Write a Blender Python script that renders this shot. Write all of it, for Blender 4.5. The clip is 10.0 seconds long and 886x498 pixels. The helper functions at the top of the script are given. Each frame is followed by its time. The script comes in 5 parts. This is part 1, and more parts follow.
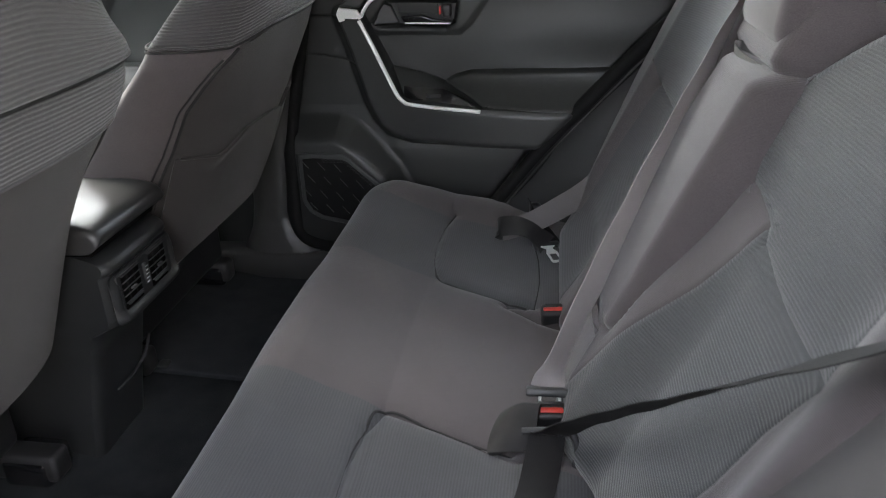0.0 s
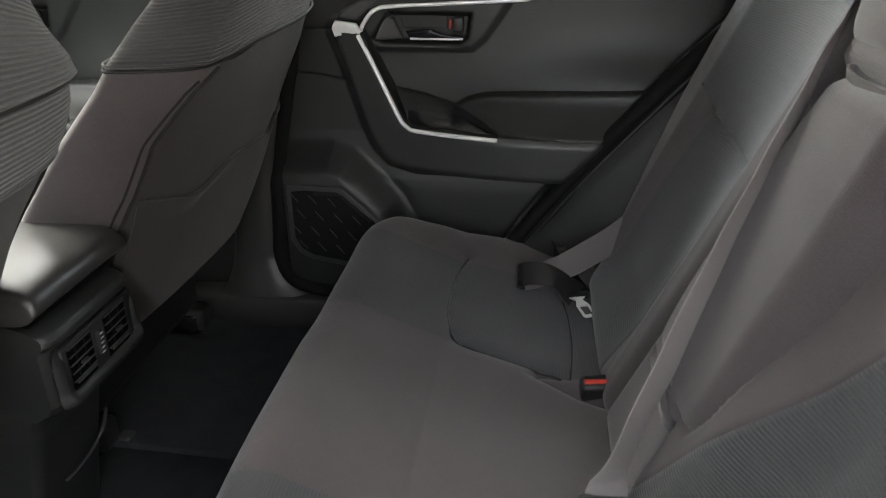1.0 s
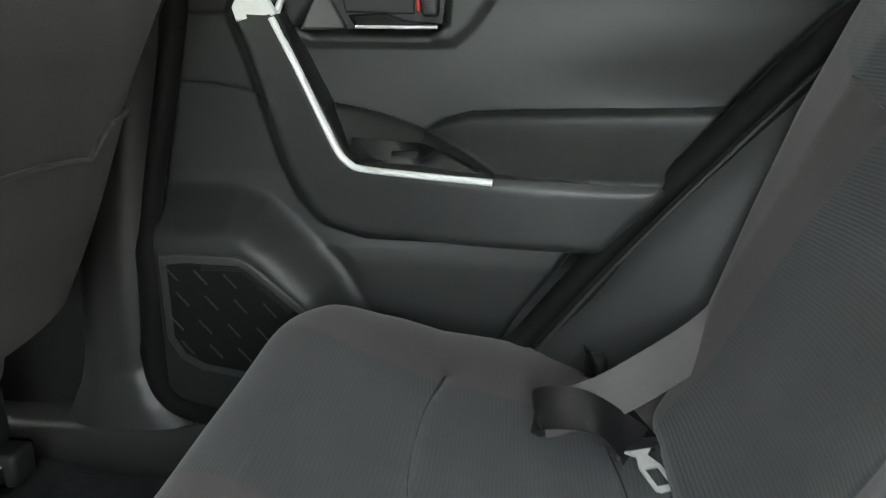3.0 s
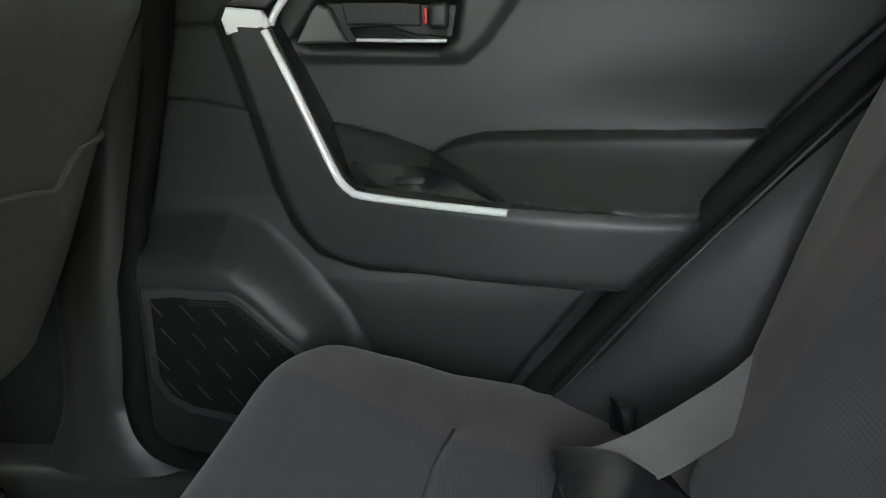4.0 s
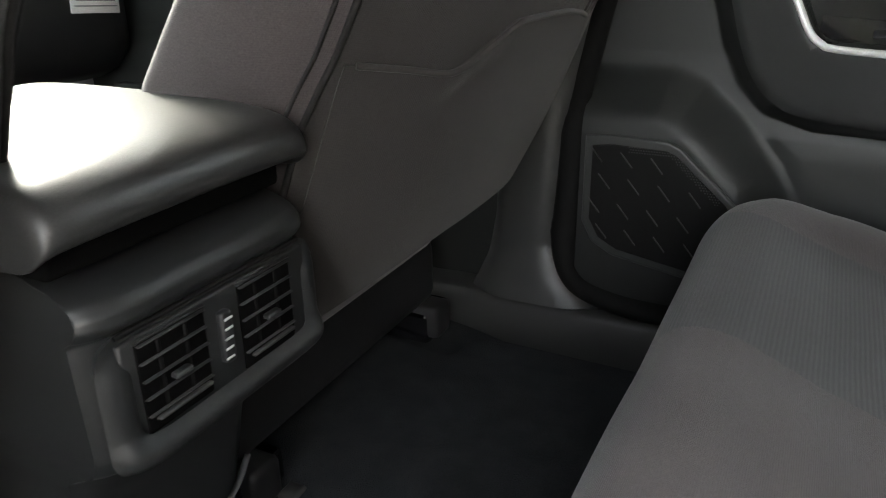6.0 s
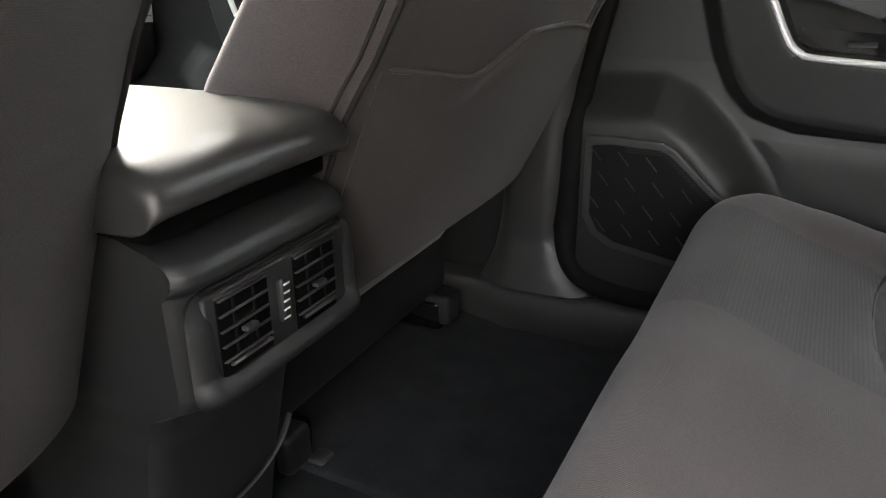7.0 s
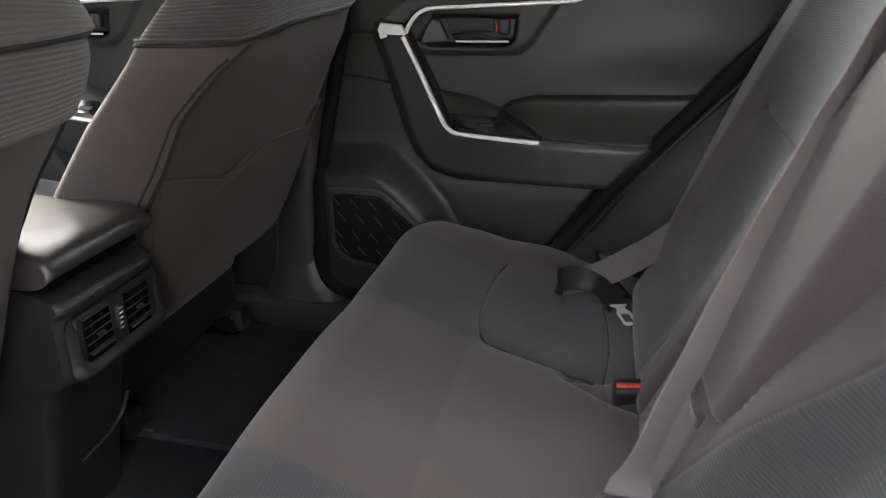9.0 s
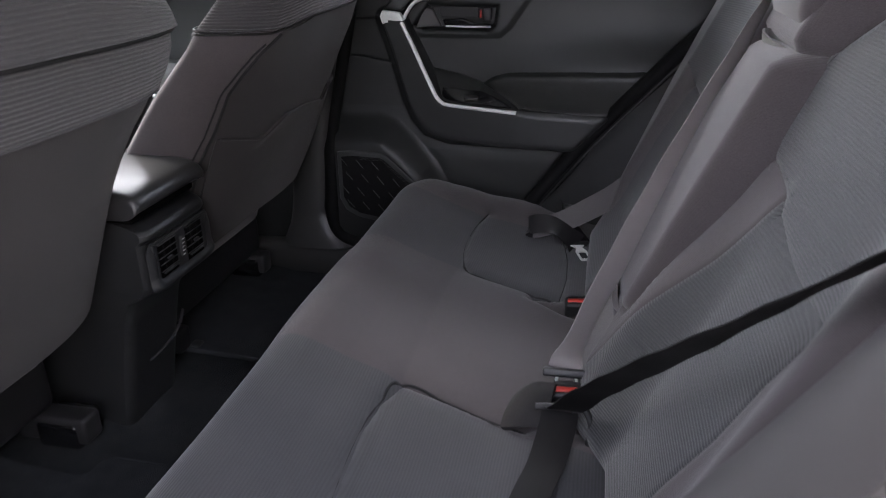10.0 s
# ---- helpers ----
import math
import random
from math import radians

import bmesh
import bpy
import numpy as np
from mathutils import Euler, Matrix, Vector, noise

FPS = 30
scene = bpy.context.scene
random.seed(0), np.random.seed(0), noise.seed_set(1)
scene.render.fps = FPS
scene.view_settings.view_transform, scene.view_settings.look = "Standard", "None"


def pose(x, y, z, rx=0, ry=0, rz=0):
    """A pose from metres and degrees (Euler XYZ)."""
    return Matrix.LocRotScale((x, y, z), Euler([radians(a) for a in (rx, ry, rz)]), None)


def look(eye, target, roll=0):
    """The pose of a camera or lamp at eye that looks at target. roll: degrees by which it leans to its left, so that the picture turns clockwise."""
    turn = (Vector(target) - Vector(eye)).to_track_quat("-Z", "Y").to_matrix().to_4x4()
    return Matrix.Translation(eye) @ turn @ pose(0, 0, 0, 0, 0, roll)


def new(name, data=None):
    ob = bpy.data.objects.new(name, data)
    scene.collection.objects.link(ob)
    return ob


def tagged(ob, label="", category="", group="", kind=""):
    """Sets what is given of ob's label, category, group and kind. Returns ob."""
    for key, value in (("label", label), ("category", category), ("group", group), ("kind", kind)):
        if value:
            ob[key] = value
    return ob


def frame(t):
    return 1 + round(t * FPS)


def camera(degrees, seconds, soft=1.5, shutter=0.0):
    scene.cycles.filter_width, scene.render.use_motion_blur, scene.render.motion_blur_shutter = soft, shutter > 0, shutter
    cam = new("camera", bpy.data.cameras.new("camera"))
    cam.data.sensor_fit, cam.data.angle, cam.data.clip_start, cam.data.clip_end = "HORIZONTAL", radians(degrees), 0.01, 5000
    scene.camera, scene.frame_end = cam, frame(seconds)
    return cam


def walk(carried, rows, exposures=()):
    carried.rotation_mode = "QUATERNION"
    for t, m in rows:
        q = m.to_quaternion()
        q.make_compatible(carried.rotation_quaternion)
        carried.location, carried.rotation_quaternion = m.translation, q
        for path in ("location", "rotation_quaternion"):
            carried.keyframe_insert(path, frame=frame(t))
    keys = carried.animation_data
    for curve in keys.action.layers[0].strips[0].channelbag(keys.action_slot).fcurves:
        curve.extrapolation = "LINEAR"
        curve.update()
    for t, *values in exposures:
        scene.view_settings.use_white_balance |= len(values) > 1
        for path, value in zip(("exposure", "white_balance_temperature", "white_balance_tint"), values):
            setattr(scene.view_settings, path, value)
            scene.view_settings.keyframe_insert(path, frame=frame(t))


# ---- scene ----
cam = camera(60.7, 10.0, soft=1.0, shutter=0.4)
PATH = [
    (0, (0.043, 0.02, 1.055), (-0.238, 1.806, 0.202), -1.9),
    (0.5, (0.008, 0.126, 1.038), (-0.251, 1.921, 0.195), -1.7),
    (1, (-0.046, 0.234, 1.022), (-0.279, 2.044, 0.203), -1.0),
    (1.5, (-0.083, 0.348, 0.993), (-0.289, 2.177, 0.211), -0.2),
    (2, (-0.125, 0.497, 0.916), (-0.283, 2.349, 0.177), 0.6),
    (2.5, (-0.124, 0.645, 0.843), (-0.278, 2.517, 0.154), 0.8),
    (3, (-0.097, 0.768, 0.817), (-0.272, 2.662, 0.2), 0.0),
    (4.5, (-0.124, 0.865, 0.818), (-0.367, 2.76, 0.225), 0.2),
    (5, (-0.192, 0.822, 0.805), (-0.607, 2.663, 0.142), -0.3),
    (5.5, (-0.25, 0.769, 0.764), (-0.905, 2.52, 0.054), -0.7),
    (6, (-0.289, 0.713, 0.742), (-1.125, 2.364, -0.015), -1.1),
    (7.5, (-0.222, 0.557, 0.777), (-1.038, 2.236, 0.058), -0.6),
    (8, (-0.127, 0.459, 0.846), (-0.759, 2.22, 0.139), -1.0),
    (8.5, (-0.044, 0.376, 0.906), (-0.536, 2.183, 0.204), -1.2),
    (9, (0.007, 0.252, 0.938), (-0.407, 2.074, 0.225), -1.2),
    (9.5, (0.047, 0.114, 0.959), (-0.346, 1.931, 0.221), -1.2),
    (10, (0.08, -0.024, 0.993), (-0.321, 1.775, 0.218), -1.0),
]
walk(cam, [(t, look(eye, target, roll)) for t, eye, target, roll in PATH],
     exposures=[(0.0, 3.16, 6700, 13), (0.5, 2.90, 6900, 12), (1.0, 2.92, 7100, 12), (2.0, 2.86, 6900, 4), (2.5, 3.59, 6800, 2), (3.0, 3.94, 6800, 3), (4.5, 3.57, 6800, 2), (5.0, 3.56, 6700, 0), (5.5, 4.21, 7200, 8), (6.0, 3.54, 7000, 9), (7.5, 3.64, 7300, 16), (8.5, 3.68, 7100, 17), (9.0, 3.07, 7100, 17), (10.0, 2.72, 6500, 21)])

# ---------------------------------------------------------------- light
world = bpy.data.worlds.new("sky")
scene.world = world
world.use_nodes = True
wn = world.node_tree.nodes
sky = wn.new("ShaderNodeTexSky")
sky.sky_type, sky.sun_disc = "NISHITA", False
sky.sun_elevation, sky.sun_rotation = radians(34), radians(-66)
sky.air_density, sky.dust_density, sky.ozone_density = 1.0, 3.0, 1.0
wn["Background"].inputs["Strength"].default_value = 0.36
cloud = wn.new("ShaderNodeHueSaturation")
cloud.inputs["Saturation"].default_value = 0.35    # thin cloud: a pale sky
world.node_tree.links.new(sky.outputs["Color"], cloud.inputs["Color"])
world.node_tree.links.new(cloud.outputs["Color"], wn["Background"].inputs["Color"])
sun = new("sun", bpy.data.lights.new("sun", "SUN"))
sun.data.energy, sun.data.angle, sun.data.color = 0.08, radians(40), (1.0, 0.97, 0.94)
sun.matrix_world = look((-7.57, 4.37, 5.59), (0, 1.0, 0.0))


# ---------------------------------------------------------------- materials
def material(name, colour, rough=0.6, metal=0.0, stain=0.15, stain_size=0.12, grain=900.0, bump=0.0006, ribs=0.0, rib_depth=0.0008,
             weave=False, spec=0.5, colour2=None, sheen=0.0, coat=0.0):
    """A procedural surface: large soft variation, fine grain, and ribs of a given pitch along the sheet's second UV direction."""
    m = bpy.data.materials.new(name)
    m.use_nodes = True
    n, l = m.node_tree.nodes, m.node_tree.links
    b = n["Principled BSDF"]
    b.inputs["Roughness"].default_value, b.inputs["Metallic"].default_value = rough, metal
    b.inputs["Specular IOR Level"].default_value = spec
    b.inputs["Coat Weight"].default_value = coat
    if sheen:
        b.inputs["Sheen Weight"].default_value, b.inputs["Sheen Roughness"].default_value = sheen, 0.5
    tc = n.new("ShaderNodeTexCoord")
    big = n.new("ShaderNodeTexNoise")
    big.inputs["Scale"].default_value, big.inputs["Detail"].default_value = 1 / stain_size, 4
    l.new(tc.outputs["Object"], big.inputs["Vector"])
    ramp = n.new("ShaderNodeMapRange")
    ramp.inputs["From Min"].default_value, ramp.inputs["From Max"].default_value = 0.3, 0.7
    ramp.inputs["To Min"].default_value, ramp.inputs["To Max"].default_value = 1 - stain, 1 + stain
    l.new(big.outputs["Fac"], ramp.inputs["Value"])
    fine = n.new("ShaderNodeTexNoise")
    fine.inputs["Scale"].default_value, fine.inputs["Detail"].default_value = grain, 2
    l.new(tc.outputs["Object"], fine.inputs["Vector"])
    fr = n.new("ShaderNodeMapRange")
    fr.inputs["To Min"].default_value, fr.inputs["To Max"].default_value = 0.62, 1.38
    l.new(fine.outputs["Fac"], fr.inputs["Value"])
    mul = n.new("ShaderNodeMath")
    mul.operation = "MULTIPLY"
    l.new(ramp.outputs["Result"], mul.inputs[0])
    l.new(fr.outputs["Result"], mul.inputs[1])
    height = fine.outputs["Fac"]
    shade = mul.outputs["Value"]
    if ribs or weave:
        uv = n.new("ShaderNodeUVMap")
        sep = n.new("ShaderNodeSeparateXYZ")
        l.new(uv.outputs["UV"], sep.inputs[0])
        # threads wander a little
        wob = n.new("ShaderNodeTexNoise")
        wob.inputs["Scale"].default_value = 25
        l.new(uv.outputs["UV"], wob.inputs["Vector"])

        def wave(axis, pitch):
            k = n.new("ShaderNodeMath")
            k.operation = "MULTIPLY_ADD"
            k.inputs[1].default_value = 2 * math.pi / pitch
            l.new(sep.outputs[axis], k.inputs[0])
            w = n.new("ShaderNodeMath")
            w.operation, w.inputs[1].default_value = "MULTIPLY", 2.2
            l.new(wob.outputs["Fac"], w.inputs[0])
            l.new(w.outputs[0], k.inputs[2])
            s = n.new("ShaderNodeMath")
            s.operation = "SINE"
            l.new(k.outputs[0], s.inputs[0])
            a = n.new("ShaderNodeMath")
            a.operation, a.inputs[1].default_value, a.inputs[2].default_value = "MULTIPLY_ADD", 0.5, 0.5
            l.new(s.outputs[0], a.inputs[0])
            return a.outputs[0]
        h1 = wave("Y", ribs or 0.0014)
        h2 = wave("X", 0.0016 if not ribs else 0.0022)
        mixw = n.new("ShaderNodeMath")
        mixw.operation, mixw.inputs[1].default_value = "MULTIPLY_ADD", (0.12 if ribs else 1.0)
        l.new(h2, mixw.inputs[0])
        l.new(h1, mixw.inputs[2])
        add = n.new("ShaderNodeMath")
        add.operation, add.inputs[1].default_value = "MULTIPLY_ADD", 0.35
        l.new(fine.outputs["Fac"], add.inputs[0])
        l.new(mixw.outputs[0], add.inputs[2])
        height = add.outputs[0]
        # grooves darkened, crests lightened: rib shading put into the colour
        groove_shade = n.new("ShaderNodeMapRange")
        groove_shade.inputs["To Min"].default_value, groove_shade.inputs["To Max"].default_value = (0.86, 1.06) if ribs else (0.98, 1.01)
        l.new(h1, groove_shade.inputs["Value"])
        m2 = n.new("ShaderNodeMath")
        m2.operation = "MULTIPLY"
        l.new(shade, m2.inputs[0])
        l.new(groove_shade.outputs["Result"], m2.inputs[1])
        shade = m2.outputs[0]
    col = n.new("ShaderNodeMix")
    col.data_type, col.blend_type = "RGBA", "MULTIPLY"
    col.inputs["Factor"].default_value = 1.0
    if colour2:
        mx = n.new("ShaderNodeMix")
        mx.data_type = "RGBA"
        mx.inputs["A"].default_value, mx.inputs["B"].default_value = (*colour, 1), (*colour2, 1)
        big2 = n.new("ShaderNodeTexNoise")
        big2.inputs["Scale"].default_value = 3.0
        l.new(tc.outputs["Object"], big2.inputs["Vector"])
        l.new(big2.outputs["Fac"], mx.inputs["Factor"])
        l.new(mx.outputs["Result"], col.inputs["A"])
    else:
        col.inputs["A"].default_value = (*colour, 1)
    l.new(shade, col.inputs["B"])
    l.new(col.outputs["Result"], b.inputs["Base Color"])
    rr = n.new("ShaderNodeMapRange")
    rr.inputs["To Min"].default_value, rr.inputs["To Max"].default_value = max(0.05, rough * 0.88), min(1, rough * 1.12)
    l.new(big.outputs["Fac"], rr.inputs["Value"])
    l.new(rr.outputs["Result"], b.inputs["Roughness"])
    if bump:
        bp = n.new("ShaderNodeBump")
        bp.inputs["Strength"].default_value, bp.inputs["Distance"].default_value = 1.0, (rib_depth if ribs else bump)
        l.new(height, bp.inputs["Height"])
        l.new(bp.outputs["Normal"], b.inputs["Normal"])
    return m


PLAIN = material("plain_knit_fabric", (0.0630, 0.0540, 0.0555), 0.9, stain=0.10, grain=800, bump=0.00007, weave=True, spec=0.2, sheen=0.25)
RIBBED = material("ribbed_fabric", (0.043, 0.0455, 0.0480), 0.85, stain=0.08, grain=1500, ribs=0.0040, rib_depth=0.00045, spec=0.25, sheen=0.22)
# same cloth as RIBBED, lightened where more light falls, with shallower ribs
RIBBED_LIT = material("lit_ribbed_fabric", (0.0515, 0.0525, 0.0555), 0.88, stain=0.09, grain=1500, ribs=0.0040, rib_depth=0.00020, spec=0.2, sheen=0.22)
SEATBACK = material("seat_back_cloth", (0.032, 0.029, 0.028), 0.85, stain=0.14, grain=800, bump=0.00008, weave=True, spec=0.25, sheen=0.10)
YOKE = material("ribbed_yoke_cloth", (0.045, 0.043, 0.044), 0.85, stain=0.08, grain=1400, ribs=0.0062, rib_depth=0.0010, spec=0.25, sheen=0.22)
PIPING = material("piping_cloth", (0.02, 0.019, 0.019), 0.75, grain=1200, bump=0.0002, spec=0.2)
DOORSKIN = material("grained_door_plastic", (0.016, 0.017, 0.0165), 0.46, stain=0.12, grain=1600, bump=7e-05, spec=0.4)
BEZEL = material("matt_bezel_plastic", (0.034, 0.035, 0.035), 0.44, stain=0.08, grain=1800, bump=5e-05)
PAD = material("soft_armrest_vinyl", (0.018, 0.0185, 0.0185), 0.5, stain=0.1, grain=1100, bump=9e-05, spec=0.35)
LID = material("console_lid_vinyl", (0.03, 0.03, 0.03), 0.36, stain=0.1, grain=850, bump=8e-05)
CONSOLE = material("console_plastic", (0.02, 0.021, 0.0215), 0.42, stain=0.12, grain=1500, bump=6e-05)
PILLAR = material("pillar_plastic", (0.03, 0.03, 0.0295), 0.42, stain=0.12, grain=1700, bump=6e-05)
GLOSS = material("gloss_black_plastic", (0.008, 0.008, 0.009), 0.15, stain=0.05, grain=300, bump=0.0)
BLACK = material("black_plastic", (0.017, 0.017, 0.018), 0.5, stain=0.1, grain=1500, bump=6e-05)
RUBBER = material("rubber_seal", (0.005, 0.005, 0.005), 0.8, stain=0.1, grain=1200, bump=0.0001, spec=0.2)
SILVER = material("satin_silver", (0.86, 0.86, 0.85), 0.30, metal=0.2, stain=0.03, grain=2500, bump=1e-05)
STEEL = material("bright_steel", (0.74, 0.74, 0.73), 0.36, metal=0.35, stain=0.05, grain=900, bump=0.0)
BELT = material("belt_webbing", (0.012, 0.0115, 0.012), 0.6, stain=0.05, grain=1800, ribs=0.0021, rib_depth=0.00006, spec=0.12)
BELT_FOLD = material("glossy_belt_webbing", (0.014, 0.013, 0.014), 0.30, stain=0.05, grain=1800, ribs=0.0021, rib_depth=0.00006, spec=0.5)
# lighter copies of the belt webbing: its lit look is put into the colour
BELT_LIT = material("lit_belt_webbing", (0.26, 0.237, 0.234), 0.6, stain=0.05, grain=1800, ribs=0.0021, rib_depth=0.00006, spec=0.3)
# half-lit copy for the far run; the dark grey pull loop shares it
BELT_HALF_LIT = material("dark_half_lit_webbing", (0.105, 0.097, 0.097), 0.6, stain=0.05, grain=1800, ribs=0.0021, rib_depth=0.00006, spec=0.3)
RED = material("red_button", (0.55, 0.045, 0.030), 0.4, stain=0.08, grain=800, bump=0.0001)
REDLINE = material("red_mark", (0.5, 0.04, 0.03), 0.5, bump=0.0)
MARK = material("pale_mark", (0.55, 0.55, 0.55), 0.5, bump=0.0)
# near-black colour that stands for the shade in vents and under the lid
HOLLOW_SHADE = material("hollow_shade", (0.003, 0.003, 0.003), 0.95, bump=0.0, spec=0.05)
CARPET = material("dark_carpet", (0.030, 0.033, 0.035), 0.95, stain=0.25, stain_size=0.05, grain=700, bump=0.003, spec=0.1)
MAT = material("carpet_mat", (0.031, 0.034, 0.037), 0.95, stain=0.2, stain_size=0.04, grain=600, bump=0.003, spec=0.1)
SEAM = material("seam_thread", (0.009, 0.009, 0.009), 0.9, bump=0.0)
HEADLINER = material("headliner_cloth", (0.62, 0.61, 0.58), 0.95, stain=0.05, grain=900, bump=0.0004)
PAINT = material("body_paint", (0.30, 0.31, 0.32), 0.3, metal=0.4, stain=0.03, grain=800, bump=0.0, coat=0.6)
# ground out of view, made pale so that it bounces light into the car
PAVING = material("pale_bounce_ground", (0.34, 0.335, 0.32), 0.9, stain=0.3, stain_size=1.5, grain=60, bump=0.004)
CONCRETE = material("wall_concrete", (0.24, 0.235, 0.225), 0.9, stain=0.2, stain_size=0.8, grain=80, bump=0.003)
GRILLE = material("grille_mesh_black", (0.005, 0.005, 0.005), 0.7, stain=0.2, grain=400, bump=0.0002, spec=0.2)
DASH = material("grille_dash_grey", (0.026, 0.026, 0.026), 0.5, bump=0.0)
PAPER = material("white_label_paper", (0.75, 0.75, 0.73), 0.6, stain=0.03, bump=0.0)
YELLOW = material("yellow_label_ink", (0.75, 0.50, 0.03), 0.6, stain=0.03, bump=0.0)
GREYINK = material("grey_label_ink", (0.25, 0.25, 0.26), 0.6, stain=0.03, bump=0.0)


def pane_material(name, tint):
    m = bpy.data.materials.new(name)
    m.use_nodes = True
    n, l = m.node_tree.nodes, m.node_tree.links
    n.remove(n["Principled BSDF"])
    mix, see, gl, fr = n.new("ShaderNodeMixShader"), n.new("ShaderNodeBsdfTransparent"), n.new("ShaderNodeBsdfGlossy"), n.new("ShaderNodeFresnel")
    see.inputs["Color"].default_value = (*tint, 1)
    gl.inputs["Roughness"].default_value = 0.02
    fr.inputs["IOR"].default_value = 1.45
    l.new(fr.outputs[0], mix.inputs[0])
    l.new(see.outputs[0], mix.inputs[1])
    l.new(gl.outputs[0], mix.inputs[2])
    l.new(mix.outputs[0], n["Material Output"].inputs["Surface"])
    return m


CLEAR = pane_material("clear_glass", (0.86, 0.89, 0.88))
PRIVACY = pane_material("tinted_glass", (0.24, 0.26, 0.25))


# ---------------------------------------------------------------- mesh helpers
def thing(name, label, category, group="", kind="", at=(0, 0, 0)):
    ob = new(name)
    ob.location = at
    ob.empty_display_size = 0.05
    return tagged(ob, label, category, group, kind)


def part(name, mesh, mat, parent=None, label=""):
    """Links a bmesh or a mesh as one object under parent; the geometry is given in world coordinates."""
    if isinstance(mesh, bmesh.types.BMesh):
        me = bpy.data.meshes.new(name)
        bmesh.ops.recalc_face_normals(mesh, faces=mesh.faces)
        mesh.to_mesh(me)
        mesh.free()
    else:
        me = mesh
    if not me.materials:
        me.materials.append(mat)
    ob = new(name, me)
    if parent:
        ob.parent = parent
        p, off = parent, Vector((0, 0, 0))
        while p:
            off += p.location
            p = p.parent
        ob.location = -off
    if label:
        tagged(ob, label)
    return ob


def smooth(me, angle=40):
    me.polygons.foreach_set("use_smooth", [True] * len(me.polygons))
    me.set_sharp_from_angle(angle=radians(angle))
    return me


def sheet(P, thick=0.006, uv=None, flip=False, angle=50, name="sheet"):
    """A closed slab from a grid of points P[i, j]: front face, a back face set off along the normals, and a rim. UVs in metres."""
    nu, nv, _ = P.shape
    du = np.gradient(P, axis=0)
    dv = np.gradient(P, axis=1)
    N = np.cross(du, dv)
    N /= np.maximum(np.linalg.norm(N, axis=2, keepdims=True), 1e-9)
    if flip:
        N = -N
    Q = P - N * thick
    verts = np.concatenate([P.reshape(-1, 3), Q.reshape(-1, 3)])
    idx = np.arange(nu * nv).reshape(nu, nv)
    a, b, c, d = idx[:-1, :-1], idx[1:, :-1], idx[1:, 1:], idx[:-1, 1:]
    f = np.stack([a, b, c, d], axis=-1).reshape(-1, 4)
    if flip:
        f = f[:, ::-1]
    g = f[:, ::-1] + nu * nv
    ring = np.concatenate([idx[:, 0], idx[-1, 1:], idx[-2::-1, -1], idx[0, -2:0:-1]])
    r2 = np.roll(ring, -1)
    rim = np.stack([ring, ring + nu * nv, r2 + nu * nv, r2], axis=-1)
    if flip:
        rim = rim[:, ::-1]
    faces = np.concatenate([f, g, rim])
    me = bpy.data.meshes.new(name)
    me.from_pydata(verts.tolist(), [], faces.tolist())
    if uv is None:
        lu = np.concatenate([np.zeros((1, nv)), np.cumsum(np.linalg.norm(np.diff(P, axis=0), axis=2), axis=0)])
        lv = np.concatenate([np.zeros((nu, 1)), np.cumsum(np.linalg.norm(np.diff(P, axis=1), axis=2), axis=1)], axis=1)
        uv = np.stack([lu, lv], axis=-1)
    flat = np.concatenate([uv.reshape(-1, 2), uv.reshape(-1, 2)])
    layer = me.uv_layers.new(name="UVMap")
    loops = np.zeros(len(me.loops), dtype=np.int32)
    me.loops.foreach_get("vertex_index", loops)
    layer.data.foreach_set("uv", flat[loops].astype(np.float32).ravel())
    return smooth(me, angle)


def grid(u0, u1, nu, v0, v1, nv):
    return np.meshgrid(np.linspace(u0, u1, nu), np.linspace(v0, v1, nv), indexing="ij")


def stack(x, y, z):
    return np.stack(np.broadcast_arrays(x, y, z), axis=-1).astype(float)


def ease(t):
    t = np.clip(t, 0, 1)
    return t * t * (3 - 2 * t)


def interp(v, table):
    k = np.array(table, dtype=float)
    return np.interp(v, k[:, 0], k[:, 1])


def curve_points(points, step=0.006):
    """A smooth line (Catmull-Rom) through the points, at an even step."""
    p = np.array(points, dtype=float)
    q = np.concatenate([[2 * p[0] - p[1]], p, [2 * p[-1] - p[-2]]])
    out = []
    for i in range(1, len(q) - 2):
        n = max(2, int(np.linalg.norm(q[i + 1] - q[i]) / step))
        for t in np.arange(n) / n:
            a, b, c, d = q[i - 1], q[i], q[i + 1], q[i + 2]
            out.append(0.5 * (2 * b + (c - a) * t + (2 * a - 5 * b + 4 * c - d) * t * t + (3 * b - a - 3 * c + d) * t ** 3))
    out.append(p[-1])
    return np.array(out)


